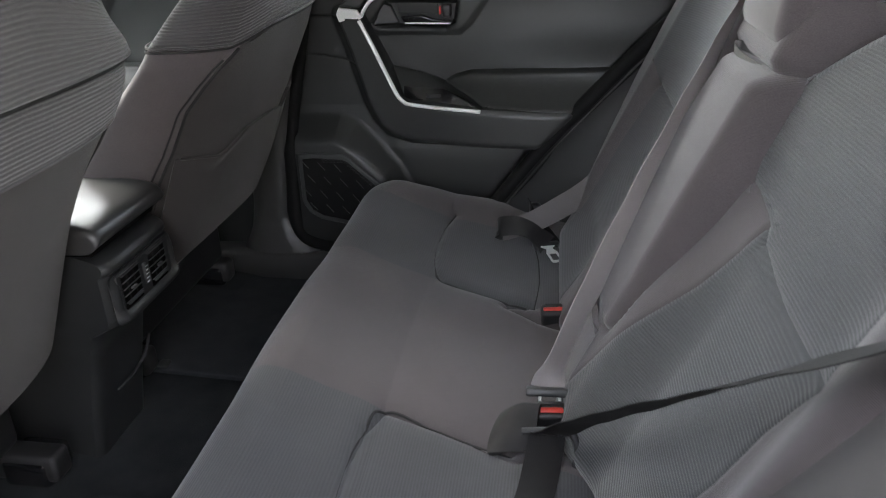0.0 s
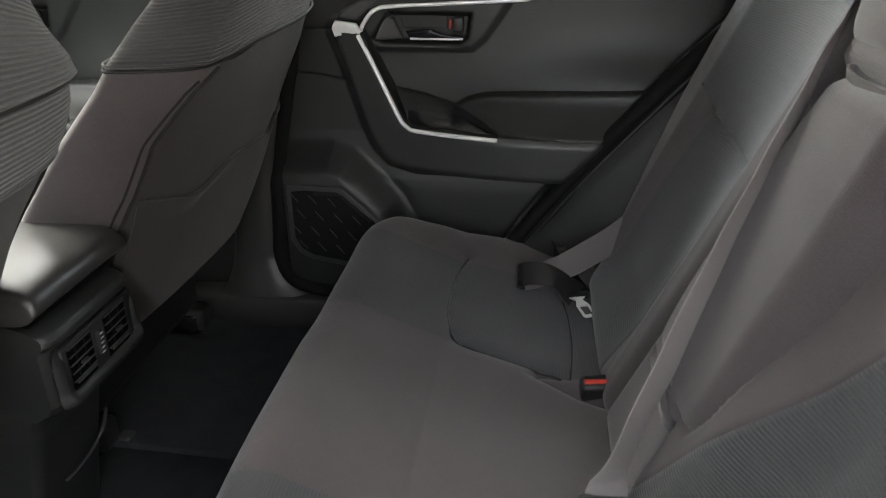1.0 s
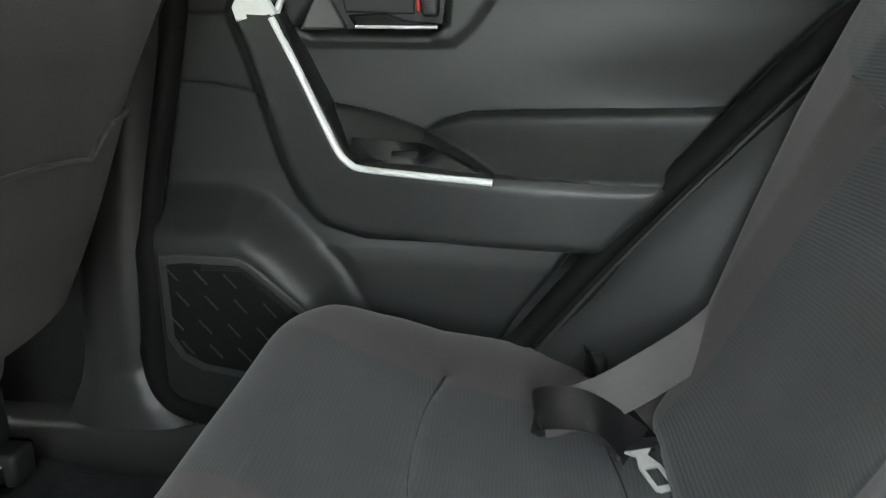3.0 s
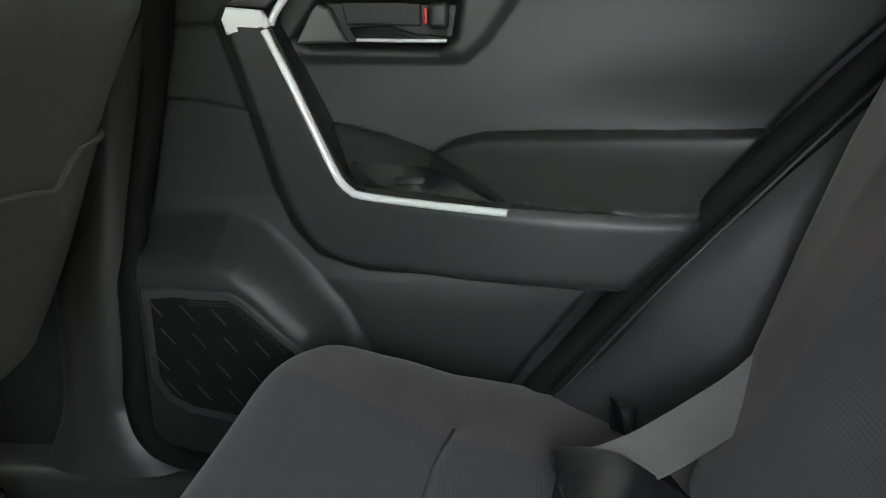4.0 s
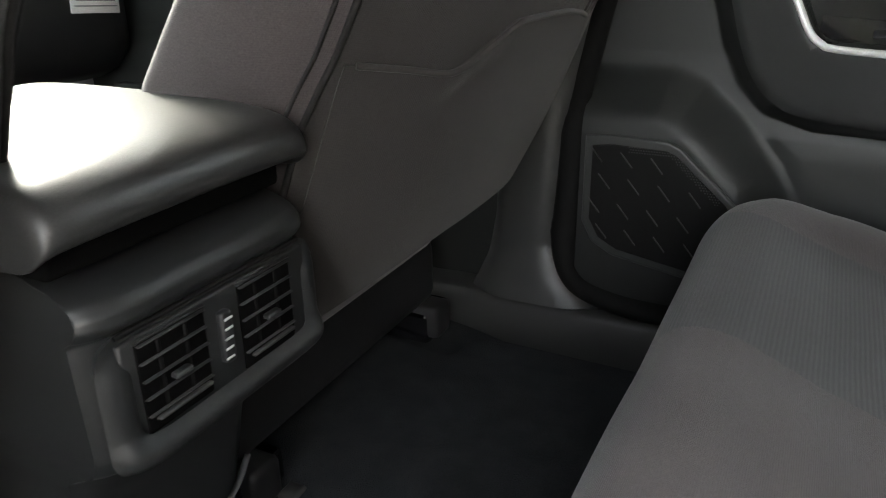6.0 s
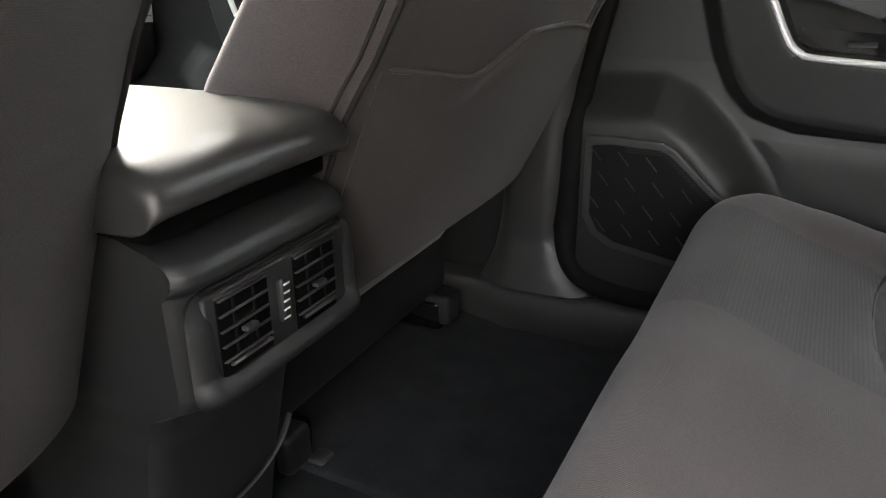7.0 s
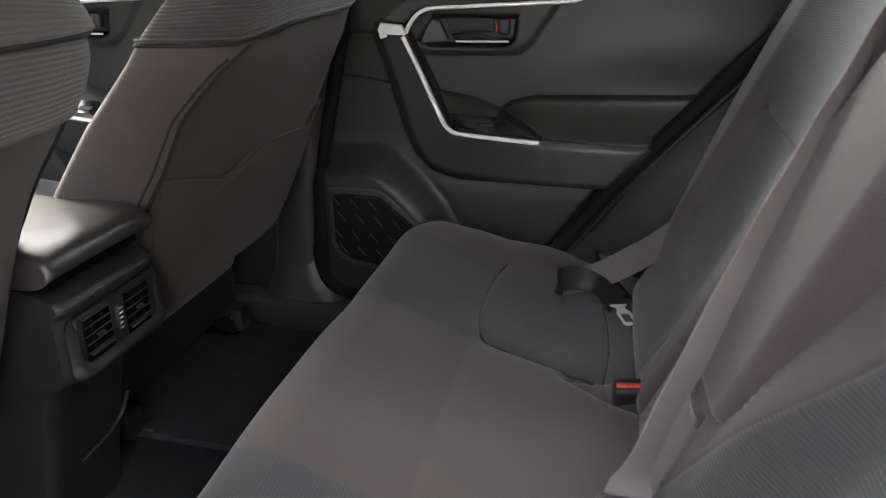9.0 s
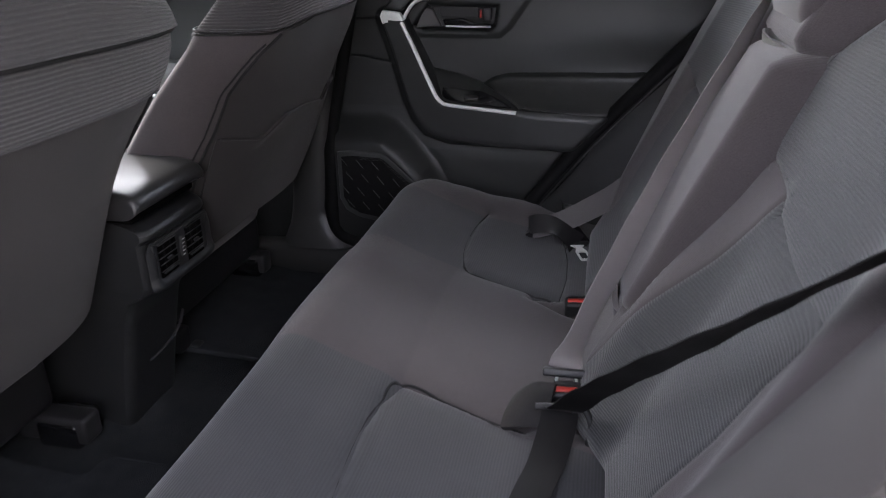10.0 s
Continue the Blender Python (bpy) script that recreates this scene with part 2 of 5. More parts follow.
def tube(points, r, sides=10, flat=1.0, up=(0, 0, 1), step=0.006, name="tube", taper=False):
    """A round (or flattened) rod along a smooth line."""
    p = curve_points(points, step)
    t = np.gradient(p, axis=0)
    t /= np.linalg.norm(t, axis=1, keepdims=True)
    u = np.cross(t, np.array(up, dtype=float))
    u /= np.maximum(np.linalg.norm(u, axis=1, keepdims=True), 1e-9)
    w = np.cross(u, t)
    rad = np.full(len(p), r)
    if taper:
        rad *= np.clip(np.minimum(np.arange(len(p)), np.arange(len(p))[::-1]) / 4 + 0.25, 0, 1)
    ang = np.arange(sides) / sides * 2 * np.pi
    ring = p[:, None] + rad[:, None, None] * (np.cos(ang)[None, :, None] * u[:, None] + flat * np.sin(ang)[None, :, None] * w[:, None])
    n = len(p)
    idx = np.arange(n * sides).reshape(n, sides)
    a, b = idx[:-1], idx[1:]
    f = np.stack([a, np.roll(a, -1, 1), np.roll(b, -1, 1), b], axis=-1).reshape(-1, 4).tolist()
    f += [idx[0, ::-1].tolist(), idx[-1].tolist()]
    me = bpy.data.meshes.new(name)
    me.from_pydata(ring.reshape(-1, 3).tolist(), [], f)
    return smooth(me, 60)


def ribbon(points, sides, width, thick=0.0012, step=0.005, name="ribbon"):
    """Webbing along a smooth line; sides: the direction across the webbing at each given point."""
    p = np.array(points, dtype=float)
    both = curve_points(np.concatenate([p, np.array(sides, dtype=float) * 0.1], axis=1), step)
    c, s = both[:, :3], both[:, 3:]
    t = np.gradient(c, axis=0)
    t /= np.linalg.norm(t, axis=1, keepdims=True)
    s = s - t * np.sum(s * t, axis=1, keepdims=True)
    s /= np.linalg.norm(s, axis=1, keepdims=True)
    v = np.linspace(-0.5, 0.5, 9)
    P = c[:, None] + s[:, None] * (v[None, :, None] * width)
    nrm = np.cross(t, s)
    P = P + nrm[:, None] * (0.0006 * np.sin(np.arange(len(c)) * 0.3)[:, None, None])
    return sheet(P, thick, name=name)


def rbox(cx, cy, cz, sx, sy, sz, r=0.01, seg=3, m=None):
    bm = bmesh.new()
    bmesh.ops.create_cube(bm, size=1, matrix=Matrix.Diagonal((sx, sy, sz, 1)))
    bmesh.ops.bevel(bm, geom=bm.edges[:], offset=min(r, sx / 2.05, sy / 2.05, sz / 2.05), segments=seg, profile=0.5, affect="EDGES")
    for f in bm.faces:
        f.smooth = True
    bmesh.ops.transform(bm, matrix=Matrix.Translation((cx, cy, cz)) @ (m or Matrix()), verts=bm.verts)
    return bm


def open_box(cx, cy, cz, sx, sy, sz, wall=0.006):
    """A cap with rounded edges and a hollow in its top."""
    bm = rbox(cx, cy, cz, sx, sy, sz, 0.008, 2)
    top = max(bm.faces, key=lambda f: f.calc_center_median().z)
    bmesh.ops.inset_region(bm, faces=[top], thickness=wall)
    bmesh.ops.translate(bm, verts=list(top.verts), vec=(0, 0, -0.6 * sz))
    return bm


def prism(poly, lift, depth, bevel=0.003, seg=2):
    """A plate from a 2D outline: lift(u, v, d) gives the place of an outline point at depth d. The outer edge is rounded."""
    bm = bmesh.new()
    front = [bm.verts.new(lift(u, v, 0.0)) for u, v in poly]
    back = [bm.verts.new(lift(u, v, depth)) for u, v in poly]
    ff = bm.faces.new(front)
    bm.faces.new(back[::-1])
    n = len(poly)
    for i in range(n):
        bm.faces.new((front[i], back[i], back[(i + 1) % n], front[(i + 1) % n]))
    bm.normal_update()
    if bevel:
        bmesh.ops.bevel(bm, geom=list(ff.edges), offset=bevel, segments=seg, profile=0.5, affect="EDGES")
    return bm


def line_distance(X, Y, pts):
    """Distance of grid points to a polyline."""
    best = np.full(X.shape, 9.0)
    p = np.array(pts, dtype=float)
    for (ax, ay), (bx, by) in zip(p[:-1], p[1:]):
        dx, dy = bx - ax, by - ay
        t = np.clip(((X - ax) * dx + (Y - ay) * dy) / (dx * dx + dy * dy), 0, 1)
        best = np.minimum(best, np.hypot(X - ax - t * dx, Y - ay - t * dy))
    return best


def inside_distance(X, Y, poly):
    """Signed distance to a closed outline, positive inside."""
    d = line_distance(X, Y, list(poly) + [poly[0]])
    inside = np.zeros(X.shape, bool)
    p = np.array(poly, dtype=float)
    for (ax, ay), (bx, by) in zip(p, np.roll(p, -1, 0)):
        cross = ((ay > Y) != (by > Y)) & (X < (bx - ax) * (Y - ay) / (by - ay + 1e-12) + ax)
        inside ^= cross
    return np.where(inside, d, -d)


YC = 1.030    # the car's middle line


# ---------------------------------------------------------------- the car's shell
def wall_box(name, x0, x1, y0, y1, z0, z1, mat, parent, r=0.006):
    return part(name, rbox((x0 + x1) / 2, (y0 + y1) / 2, (z0 + z1) / 2, x1 - x0, y1 - y0, z1 - z0, r, 2), mat, parent)


X, Y = grid(-200, 200, 41, -200, 200, 41)
g = part("ground", sheet(stack(X, Y, -0.32 + 0 * X), 0.2, flip=False), PAVING)
tagged(g, "unseen ground under and around the car, pale to bounce light", "ground", kind="structure")

# added wall out of view, keeps light off the rear-facing seat backs
w = part("shading_wall", rbox(5.2, -2.05, 1.39, 8.6, 0.30, 3.42, 0.02, 2), CONCRETE)
tagged(w, "unseen grey concrete wall, added to block light behind the open doorway", "wall", kind="structure")
shell = thing("car_body", "silver grey car body shell with pale headliner and dark pillars", "car", kind="structure")
wall_box("roof", -1.45, 1.45, 0.24, 1.83, 1.335, 1.365, PAINT, shell, 0.012)
wall_box("headliner", -1.40, 1.40, 0.27, 1.80, 1.300, 1.331, HEADLINER, shell, 0.012)
wall_box("front_bulkhead", -2.10, -2.04, 0.26, 1.81, -0.10, 0.86, BLACK, shell)
wall_box("dashboard", -2.03, -1.42, 0.33, 1.75, 0.52, 0.86, BLACK, shell, 0.06)
wall_box("hatch", 1.40, 1.46, 0.26, 1.81, 0.05, 0.86, DOORSKIN, shell)
wall_box("cargo_floor", 0.50, 1.39, 0.30, 1.77, 0.20, 0.24, CARPET, shell)
wall_box("underbody", -2.03, 1.39, 0.30, 1.77, 0.02, 0.06, BLACK, shell)
for side, y0, y1 in (("far", 1.80, 1.84), ("near", 0.22, 0.26)):
    wall_box("outer_door_skin" if side == "far" else "front_door_skin", -1.95, -0.66, y0, y1, 0.06, 0.88, PAINT, shell, 0.01)
    if side == "far":
        wall_box("rear_door_skin", -0.655, 0.40, y0, y1, 0.06, 0.88, PAINT, shell, 0.01)
    wall_box("quarter_panel", 0.41, 1.39, y0, y1, 0.06, 0.90, PAINT, shell, 0.01)
    wall_box("rocker", -1.95, 0.40, y0 + 0.002, y1 - 0.002, -0.10, 0.055, PAINT, shell, 0.01)
    yi = y0 - 0.05 if side == "far" else y1
    wall_box("centre_pillar", -0.69, -0.585, yi - 0.002, yi + 0.048, 0.90 if side == "far" else 0.16, 1.298, PILLAR, shell, 0.015)
    wall_box("rear_pillar", 0.62, 0.85, yi, yi + 0.05, 0.905, 1.298, PILLAR, shell, 0.015)
    wall_box("tail_pillar", 1.22, 1.38, yi, yi + 0.05, 0.905, 1.298, PILLAR, shell, 0.015)
    part("windscreen_pillar", tube([(-2.0, yi + 0.025, 0.86), (-1.7, yi + 0.025, 1.09), (-1.38, yi + 0.025, 1.31)], 0.04, 8, step=0.1), PILLAR, shell)

# window panes
for y in (1.815, 0.245):
    wall_box("side_window", -1.90, -0.66, y - 0.002, y + 0.002, 0.882, 1.330, CLEAR, shell, 0.001)
    if y > 1:
        wall_box("side_window", -0.655, 0.63, y - 0.002, y + 0.002, 0.882, 1.330, CLEAR, shell, 0.001)
    wall_box("quarter_window", 0.70, 1.38, y - 0.002, y + 0.002, 0.902, 1.330, PRIVACY, shell, 0.001)
part("windscreen", rbox(-1.725, YC, 1.098, 0.004, 1.52, 0.76, 0.001, 1, Matrix.Rotation(radians(54), 4, "Y")), CLEAR, shell)
part("rear_window", rbox(1.425, YC, 1.10, 0.004, 1.50, 0.47, 0.001, 1), PRIVACY, shell)
# the rear door that stands open beside the doorway
swing = Matrix.Translation((-0.585, 0.235, 0)) @ Matrix.Rotation(radians(-68), 4, "Z")
opened = thing("open_door", "rear car door standing wide open beside the doorway", "car door", kind="structure")
for nm, x, y, z, sx, sy, sz, mt in (("outer_skin", 0.48, -0.020, 0.48, 0.94, 0.03, 0.80, PAINT), ("inner_panel", 0.48, 0.028, 0.50, 0.92, 0.06, 0.76, DOORSKIN),
                                    ("front_frame", 0.03, 0.0, 1.09, 0.05, 0.03, 0.42, BLACK), ("top_frame", 0.48, 0.0, 1.31, 0.94, 0.03, 0.04, BLACK),
                                    ("rear_frame", 0.93, 0.0, 1.09, 0.05, 0.03, 0.42, BLACK), ("window_pane", 0.48, -0.004, 1.09, 0.85, 0.004, 0.42, PRIVACY)):
    part(nm, rbox(0, 0, 0, sx, sy, sz, 0.01 if sy > 0.01 else 0.001, 2, swing @ Matrix.Translation((x, y, z))), mt, opened)

# floor, carpet and mats
X, Y = grid(-1.60, 0.16, 120, 0.27, 1.72, 110)
Z = 0.165 + 0.035 * ease((-X - 0.62) / 0.25) + 0.012 * np.exp(-((Y - YC) / 0.14) ** 2) + 0.002 * np.sin(X * 37 + Y * 11) * np.sin(Y * 29)
fl = part("floor", sheet(stack(X, Y, Z), 0.03, flip=False), CARPET)
tagged(fl, "dark carpeted car floor in the rear footwell", "floor", kind="structure")


def floor_mat(y0, y1, yn):
    """A mat with rounded corners and a tongue that runs forward beside the seat rail, up to yn."""
    out = []
    for cx, cy, r, a0, a1 in ((-0.30, y1 - 0.05, 0.05, 0, 90), (-0.675, y1 - 0.025, 0.025, 90, 180), (-0.725, yn + 0.025, 0.025, 0, -90), (-0.85, yn - 0.03, 0.03, 90, 180),
                              (-0.85, y0 + 0.05, 0.05, 180, 270), (-0.30, y0 + 0.05, 0.05, 270, 360)):
        for k in range(6):
            a = radians(a0 + k * (a1 - a0) / 5)
            out.append((cx + r * math.cos(a), cy + r * math.sin(a)))
    bm = prism(out, lambda u, v, d: (u, v, 0.190 + 0.026 * float(ease(np.array((-u - 0.62) / 0.25))) - d), 0.010, 0.004)
    ob = part("floor_mat", bm, MAT)
    return tagged(ob, "dark grey carpet mat on the rear footwell floor", "floor mat", "rear floor mats")


floor_mat(1.19, 1.625, 1.545)
floor_mat(0.445, 0.865, 0.805)


# ---------------------------------------------------------------- far side: sill, pillar, seals, quarter trim
side = thing("side_trim", "dark grained plastic sill, door pillar and quarter trim", "car trim", kind="structure")
# sill: a section swept along the car
sec = np.array([(1.775, 0.236), (1.735, 0.240), (1.705, 0.2415), (1.684, 0.240), (1.675, 0.2365), (1.670, 0.228), (1.667, 0.190), (1.664, 0.150)])
xs = np.linspace(-1.30, 0.30, 90)
P = np.zeros((len(xs), len(sec), 3))
P[:, :, 0], P[:, :, 1], P[:, :, 2] = xs[:, None], sec[None, :, 0], sec[None, :, 1]
part("sill_trim", sheet(P, 0.01, flip=True, angle=60), PILLAR, side)
# pillar with its flared foot
U, Z = grid(0, 1, 40, 0.238, 0.95, 90)
xl = interp(Z, [(0.23, -0.730), (0.29, -0.705), (0.36, -0.695), (0.55, -0.690), (0.80, -0.665), (0.95, -0.64)])
xr = interp(Z, [(0.23, -0.515), (0.25, -0.545), (0.275, -0.578), (0.33, -0.603), (0.47, -0.598), (0.65, -0.580), (0.80, -0.560), (0.95, -0.540)])
yc = interp(Z, [(0.23, 1.672), (0.26, 1.684), (0.32, 1.698), (0.5, 1.704), (0.95, 1.722)])
crown = np.abs(2 * U - 1) ** 4
part("pillar_trim", sheet(stack(xl + (xr - xl) * U, yc + 0.026 * crown, Z), 0.012, flip=True), PILLAR, side)
part("door_seal", tube([(-0.512, 1.752, 0.95), (-0.536, 1.750, 0.80), (-0.583, 1.724, 0.56), (-0.588, 1.708, 0.47), (-0.592, 1.700, 0.34), (-0.576, 1.696, 0.283), (-0.53, 1.694, 0.260),
                        (-0.44, 1.692, 0.252), (-0.22, 1.692, 0.258), (-0.13, 1.685, 0.32), (-0.074, 1.660, 0.412), (0.030, 1.655, 0.548), (0.142, 1.675, 0.666),
                        (0.228, 1.695, 0.750), (0.36, 1.73, 0.87), (0.45, 1.74, 0.97)], 0.020, 12, 0.8), RUBBER, side)
part("door_seal_lip", tube([(-0.110, 1.660, 0.33), (-0.056, 1.640, 0.408), (0.048, 1.636, 0.542), (0.160, 1.656, 0.660), (0.245, 1.676, 0.745), (0.37, 1.71, 0.86)],
                           0.0022, 8), PILLAR, side)
# broad black flank of the seal
A = curve_points([(-0.22, 1.706, 0.240), (-0.13, 1.680, 0.305), (-0.074, 1.655, 0.400), (0.030, 1.650, 0.536), (0.142, 1.670, 0.654), (0.228, 1.690, 0.738), (0.36, 1.725, 0.858), (0.45, 1.735, 0.958)], 0.02)
V = np.linspace(0, 1, 8)[None, :, None]
part("seal_flank", sheet(A[:, None, :] + V * np.array([0.045, -0.010, -0.040]), 0.008, flip=False, angle=80), RUBBER, side)
# quarter trim over the wheel house, between seal and backrest
T, W = grid(0, 1, 80, 0, 1, 40)
lx = interp(T, [(0, -0.13), (0.15, -0.060), (0.45, 0.046), (0.75, 0.165), (0.9, 0.26), (1, 0.37)])
lz = interp(T, [(0, 0.29), (0.15, 0.395), (0.45, 0.535), (0.75, 0.652), (0.9, 0.742), (1, 0.86)])
wid = 0.22
px, pz = lx + W * wid * 0.72, lz - W * wid * 0.70
py = interp(W, [(0, 1.652), (0.08, 1.640), (0.30, 1.618), (0.50, 1.600), (0.60, 1.596), (0.68, 1.606), (0.80, 1.632), (1, 1.67)]) + 0.03 * ease((T - 0.6) / 0.4)
part("quarter_trim", sheet(stack(px, py, pz), 0.01, flip=False, angle=80), PAD, side)
W, Z = grid(0, 1, 40, 0.34, 0.95, 60)
edge_y = interp(Z, [(0.34, 0.52), (0.42, 0.500), (0.50, 0.480), (0.60, 0.455), (0.70, 0.425), (0.80, 0.395), (0.95, 0.38)])
part("quarter_trim", sheet(stack(0.150 + 0.465 * (Z - 0.505) - 0.075 * np.sin(W * 1.6) - 0.02 * W, edge_y + 0.035 - 0.19 * W, Z - 0.03 * W), 0.01, flip=True, angle=80), SEATBACK, side)
# inner wall behind the quarter trim
X, Z = grid(0.34, 0.95, 40, 0.16, 0.93, 30)
part("quarter_liner", sheet(stack(X, 1.70 + 0 * X, Z), 0.02, flip=True), DOORSKIN, side)
part("quarter_liner", sheet(stack(X, 2 * YC - 1.70 + 0 * X, Z), 0.02, flip=False), DOORSKIN, side)
# near side: sill and pillar base under the open door
P2 = P.copy()
P2[:, :, 1] = 2 * YC - P2[:, :, 1]
part("sill_trim", sheet(P2, 0.01, flip=False, angle=60), PILLAR, side)


# ---------------------------------------------------------------- doors
BAND_OUT = [(-0.447, 0.805), (-0.430, 0.760), (-0.410, 0.700), (-0.385, 0.620), (-0.365, 0.580), (-0.340, 0.555), (-0.290, 0.541), (-0.10, 0.538), (0.025, 0.537), (0.10, 0.545)]
BAND_IN = [(-0.397, 0.803), (-0.340, 0.690), (-0.311, 0.636), (-0.300, 0.625), (-0.283, 0.620), (-0.117, 0.616), (0.054, 0.611), (0.13, 0.611)]
PAD_EDGE = [(-0.212, 0.656), (-0.185, 0.670), (-0.150, 0.679), (0.0, 0.686), (0.30, 0.696), (0.30, 0.600), (0.054, 0.609), (-0.117, 0.616), (-0.150, 0.632)]


def band_y(x):
    return interp(x, [(-0.60, 1.755), (-0.50, 1.749), (-0.45, 1.743), (-0.40, 1.729), (-0.29, 1.6945), (-0.21, 1.6690), (-0.17, 1.6575), (-0.117, 1.6470), (-0.07, 1.6420), (-0.02, 1.6400), (0.04, 1.6402), (0.10, 1.644), (0.16, 1.650), (0.30, 1.67)])


def rear_return(X, Z):
    """The door turns away behind the seal along its slanting rear edge."""
    xe = interp(Z, [(0.20, -0.32), (0.258, -0.22), (0.32, -0.13), (0.412, -0.074), (0.548, 0.030), (0.666, 0.142), (0.75, 0.228), (0.87, 0.36), (0.97, 0.45)]) - 0.016
    return 0.11 * ease((X - xe) / 0.035)


def door_y(X, Z):
    """How far the door's inner skin stands out, over its side view."""
    y = interp(Z, [(0.2, 1.738), (0.50, 1.742), (0.60, 1.762), (0.75, 1.770), (0.88, 1.772), (0.95, 1.775)])
    # speaker box: a ledge that turns down towards the seat
    box = [(-0.70, 0.558), (-0.47, 0.566), (-0.43, 0.552), (-0.385, 0.512), (-0.335, 0.460), (-0.29, 0.38), (-0.27, 0.20), (-0.70, 0.20)]
    y = y - 0.046 * ease((inside_distance(X, Z, box) + 0.020) / 0.070)
    # map pocket under the band
    pocket = [(-0.33, 0.50), (-0.25, 0.505), (0.10, 0.50), (0.10, 0.20), (-0.27, 0.20)]
    y = y - 0.004 * ease((inside_distance(X, Z, pocket) + 0.02) / 0.05)
    # the band
    outline = BAND_OUT + BAND_IN[::-1]
    d = inside_distance(X, Z, outline)
    dout = line_distance(X, Z, BAND_OUT)
    by = band_y(X) + 0.006 * np.exp(-dout / 0.012)
    side_in = inside_distance(X, Z, BAND_IN + [(0.13, 0.95), (-0.397, 0.95)]) > 0
    # inside the trim: grip hollow and soft panel
    joint = interp(X, [(-0.40, 0.700), (-0.33, 0.689), (-0.27, 0.676), (-0.212, 0.656), (-0.15, 0.634), (-0.117, 0.617)])
    ztop = interp(X, [(-0.40, 0.700), (-0.33, 0.689), (-0.27, 0.676), (-0.212, 0.658), (-0.185, 0.670), (-0.150, 0.679), (0.0, 0.686), (0.30, 0.696)])
    t = np.clip((Z - 0.612) / np.maximum(ztop - 0.612, 0.004), 0, 1)
    low = band_y(X) + 0.008 + (1.756 - band_y(X) - 0.008) * t ** 1.25
    y = np.where(side_in & (Z < joint) & (X < -0.117), low, y)
    w = np.where(side_in, ease((d + 0.004) / 0.004), ease((d + 0.030) / 0.034))
    y = np.where(d > 0, by, y + (by - y) * w * (d > -0.05))
    # the panel sweeps forward towards the pad
    y = y - 0.042 * np.exp(-((Z - 0.675) / 0.080) ** 2) * ease((X + 0.26) / 0.40) * (Z > 0.62)
    # armrest pad: stands out at its foot, runs back to the panel at its top
    dp = inside_distance(X, Z, PAD_EDGE)
    top = interp(X, [(-0.212, 0.656), (-0.185, 0.670), (-0.150, 0.679), (0.0, 0.686), (0.30, 0.696)])
    t = np.clip((Z - 0.609) / np.maximum(top - 0.609, 0.004), 0, 1)
    ytop = interp(X, [(-0.212, 1.756), (-0.16, 1.742), (-0.08, 1.728), (0.0, 1.719), (0.14, 1.712), (0.30, 1.712)])
    pady = band_y(X) - 0.002 + (ytop - band_y(X)) * (1 - (1 - t) ** 1.7) + 0.008 * np.exp(-(t / 0.06) ** 2)
    y = y + (pady - y) * ease((dp + 0.006) / 0.010)
    # handle bowl
    bowl = [(-0.382, 0.790), (-0.360, 0.778), (-0.205, 0.776), (-0.184, 0.790), (-0.178, 0.836), (-0.345, 0.838)]
    y = y + 0.020 * ease((inside_distance(X, Z, bowl) + 0.004) / 0.010)
    # soft fold from bowl up to the strip's tip
    y = y - 0.006 * ease((inside_distance(X, Z, [(-0.40, 0.765), (-0.175, 0.765), (-0.150, 0.785), (-0.105, 0.85), (-0.05, 0.95), (-0.40, 0.95)]) + 0.006) / 0.020) * (inside_distance(X, Z, bowl) < 0.004)
    # joints
    for pts in ([(-0.60, 0.722), (-0.50, 0.716), (-0.415, 0.700)], [(-0.60, 0.806), (-0.445, 0.806)], [(-0.345, 0.690), (-0.32, 0.687), (-0.27, 0.676), (-0.212, 0.656), (-0.15, 0.634), (-0.117, 0.617)],
                [(-0.212, 0.656), (-0.185, 0.671), (-0.150, 0.681), (0.0, 0.688), (0.30, 0.698)], [(-0.117, 0.616), (0.0, 0.612), (0.10, 0.6085)],):
        y = y + 0.004 * np.exp(-(line_distance(X, Z, pts) / 0.0022) ** 2)
    return y


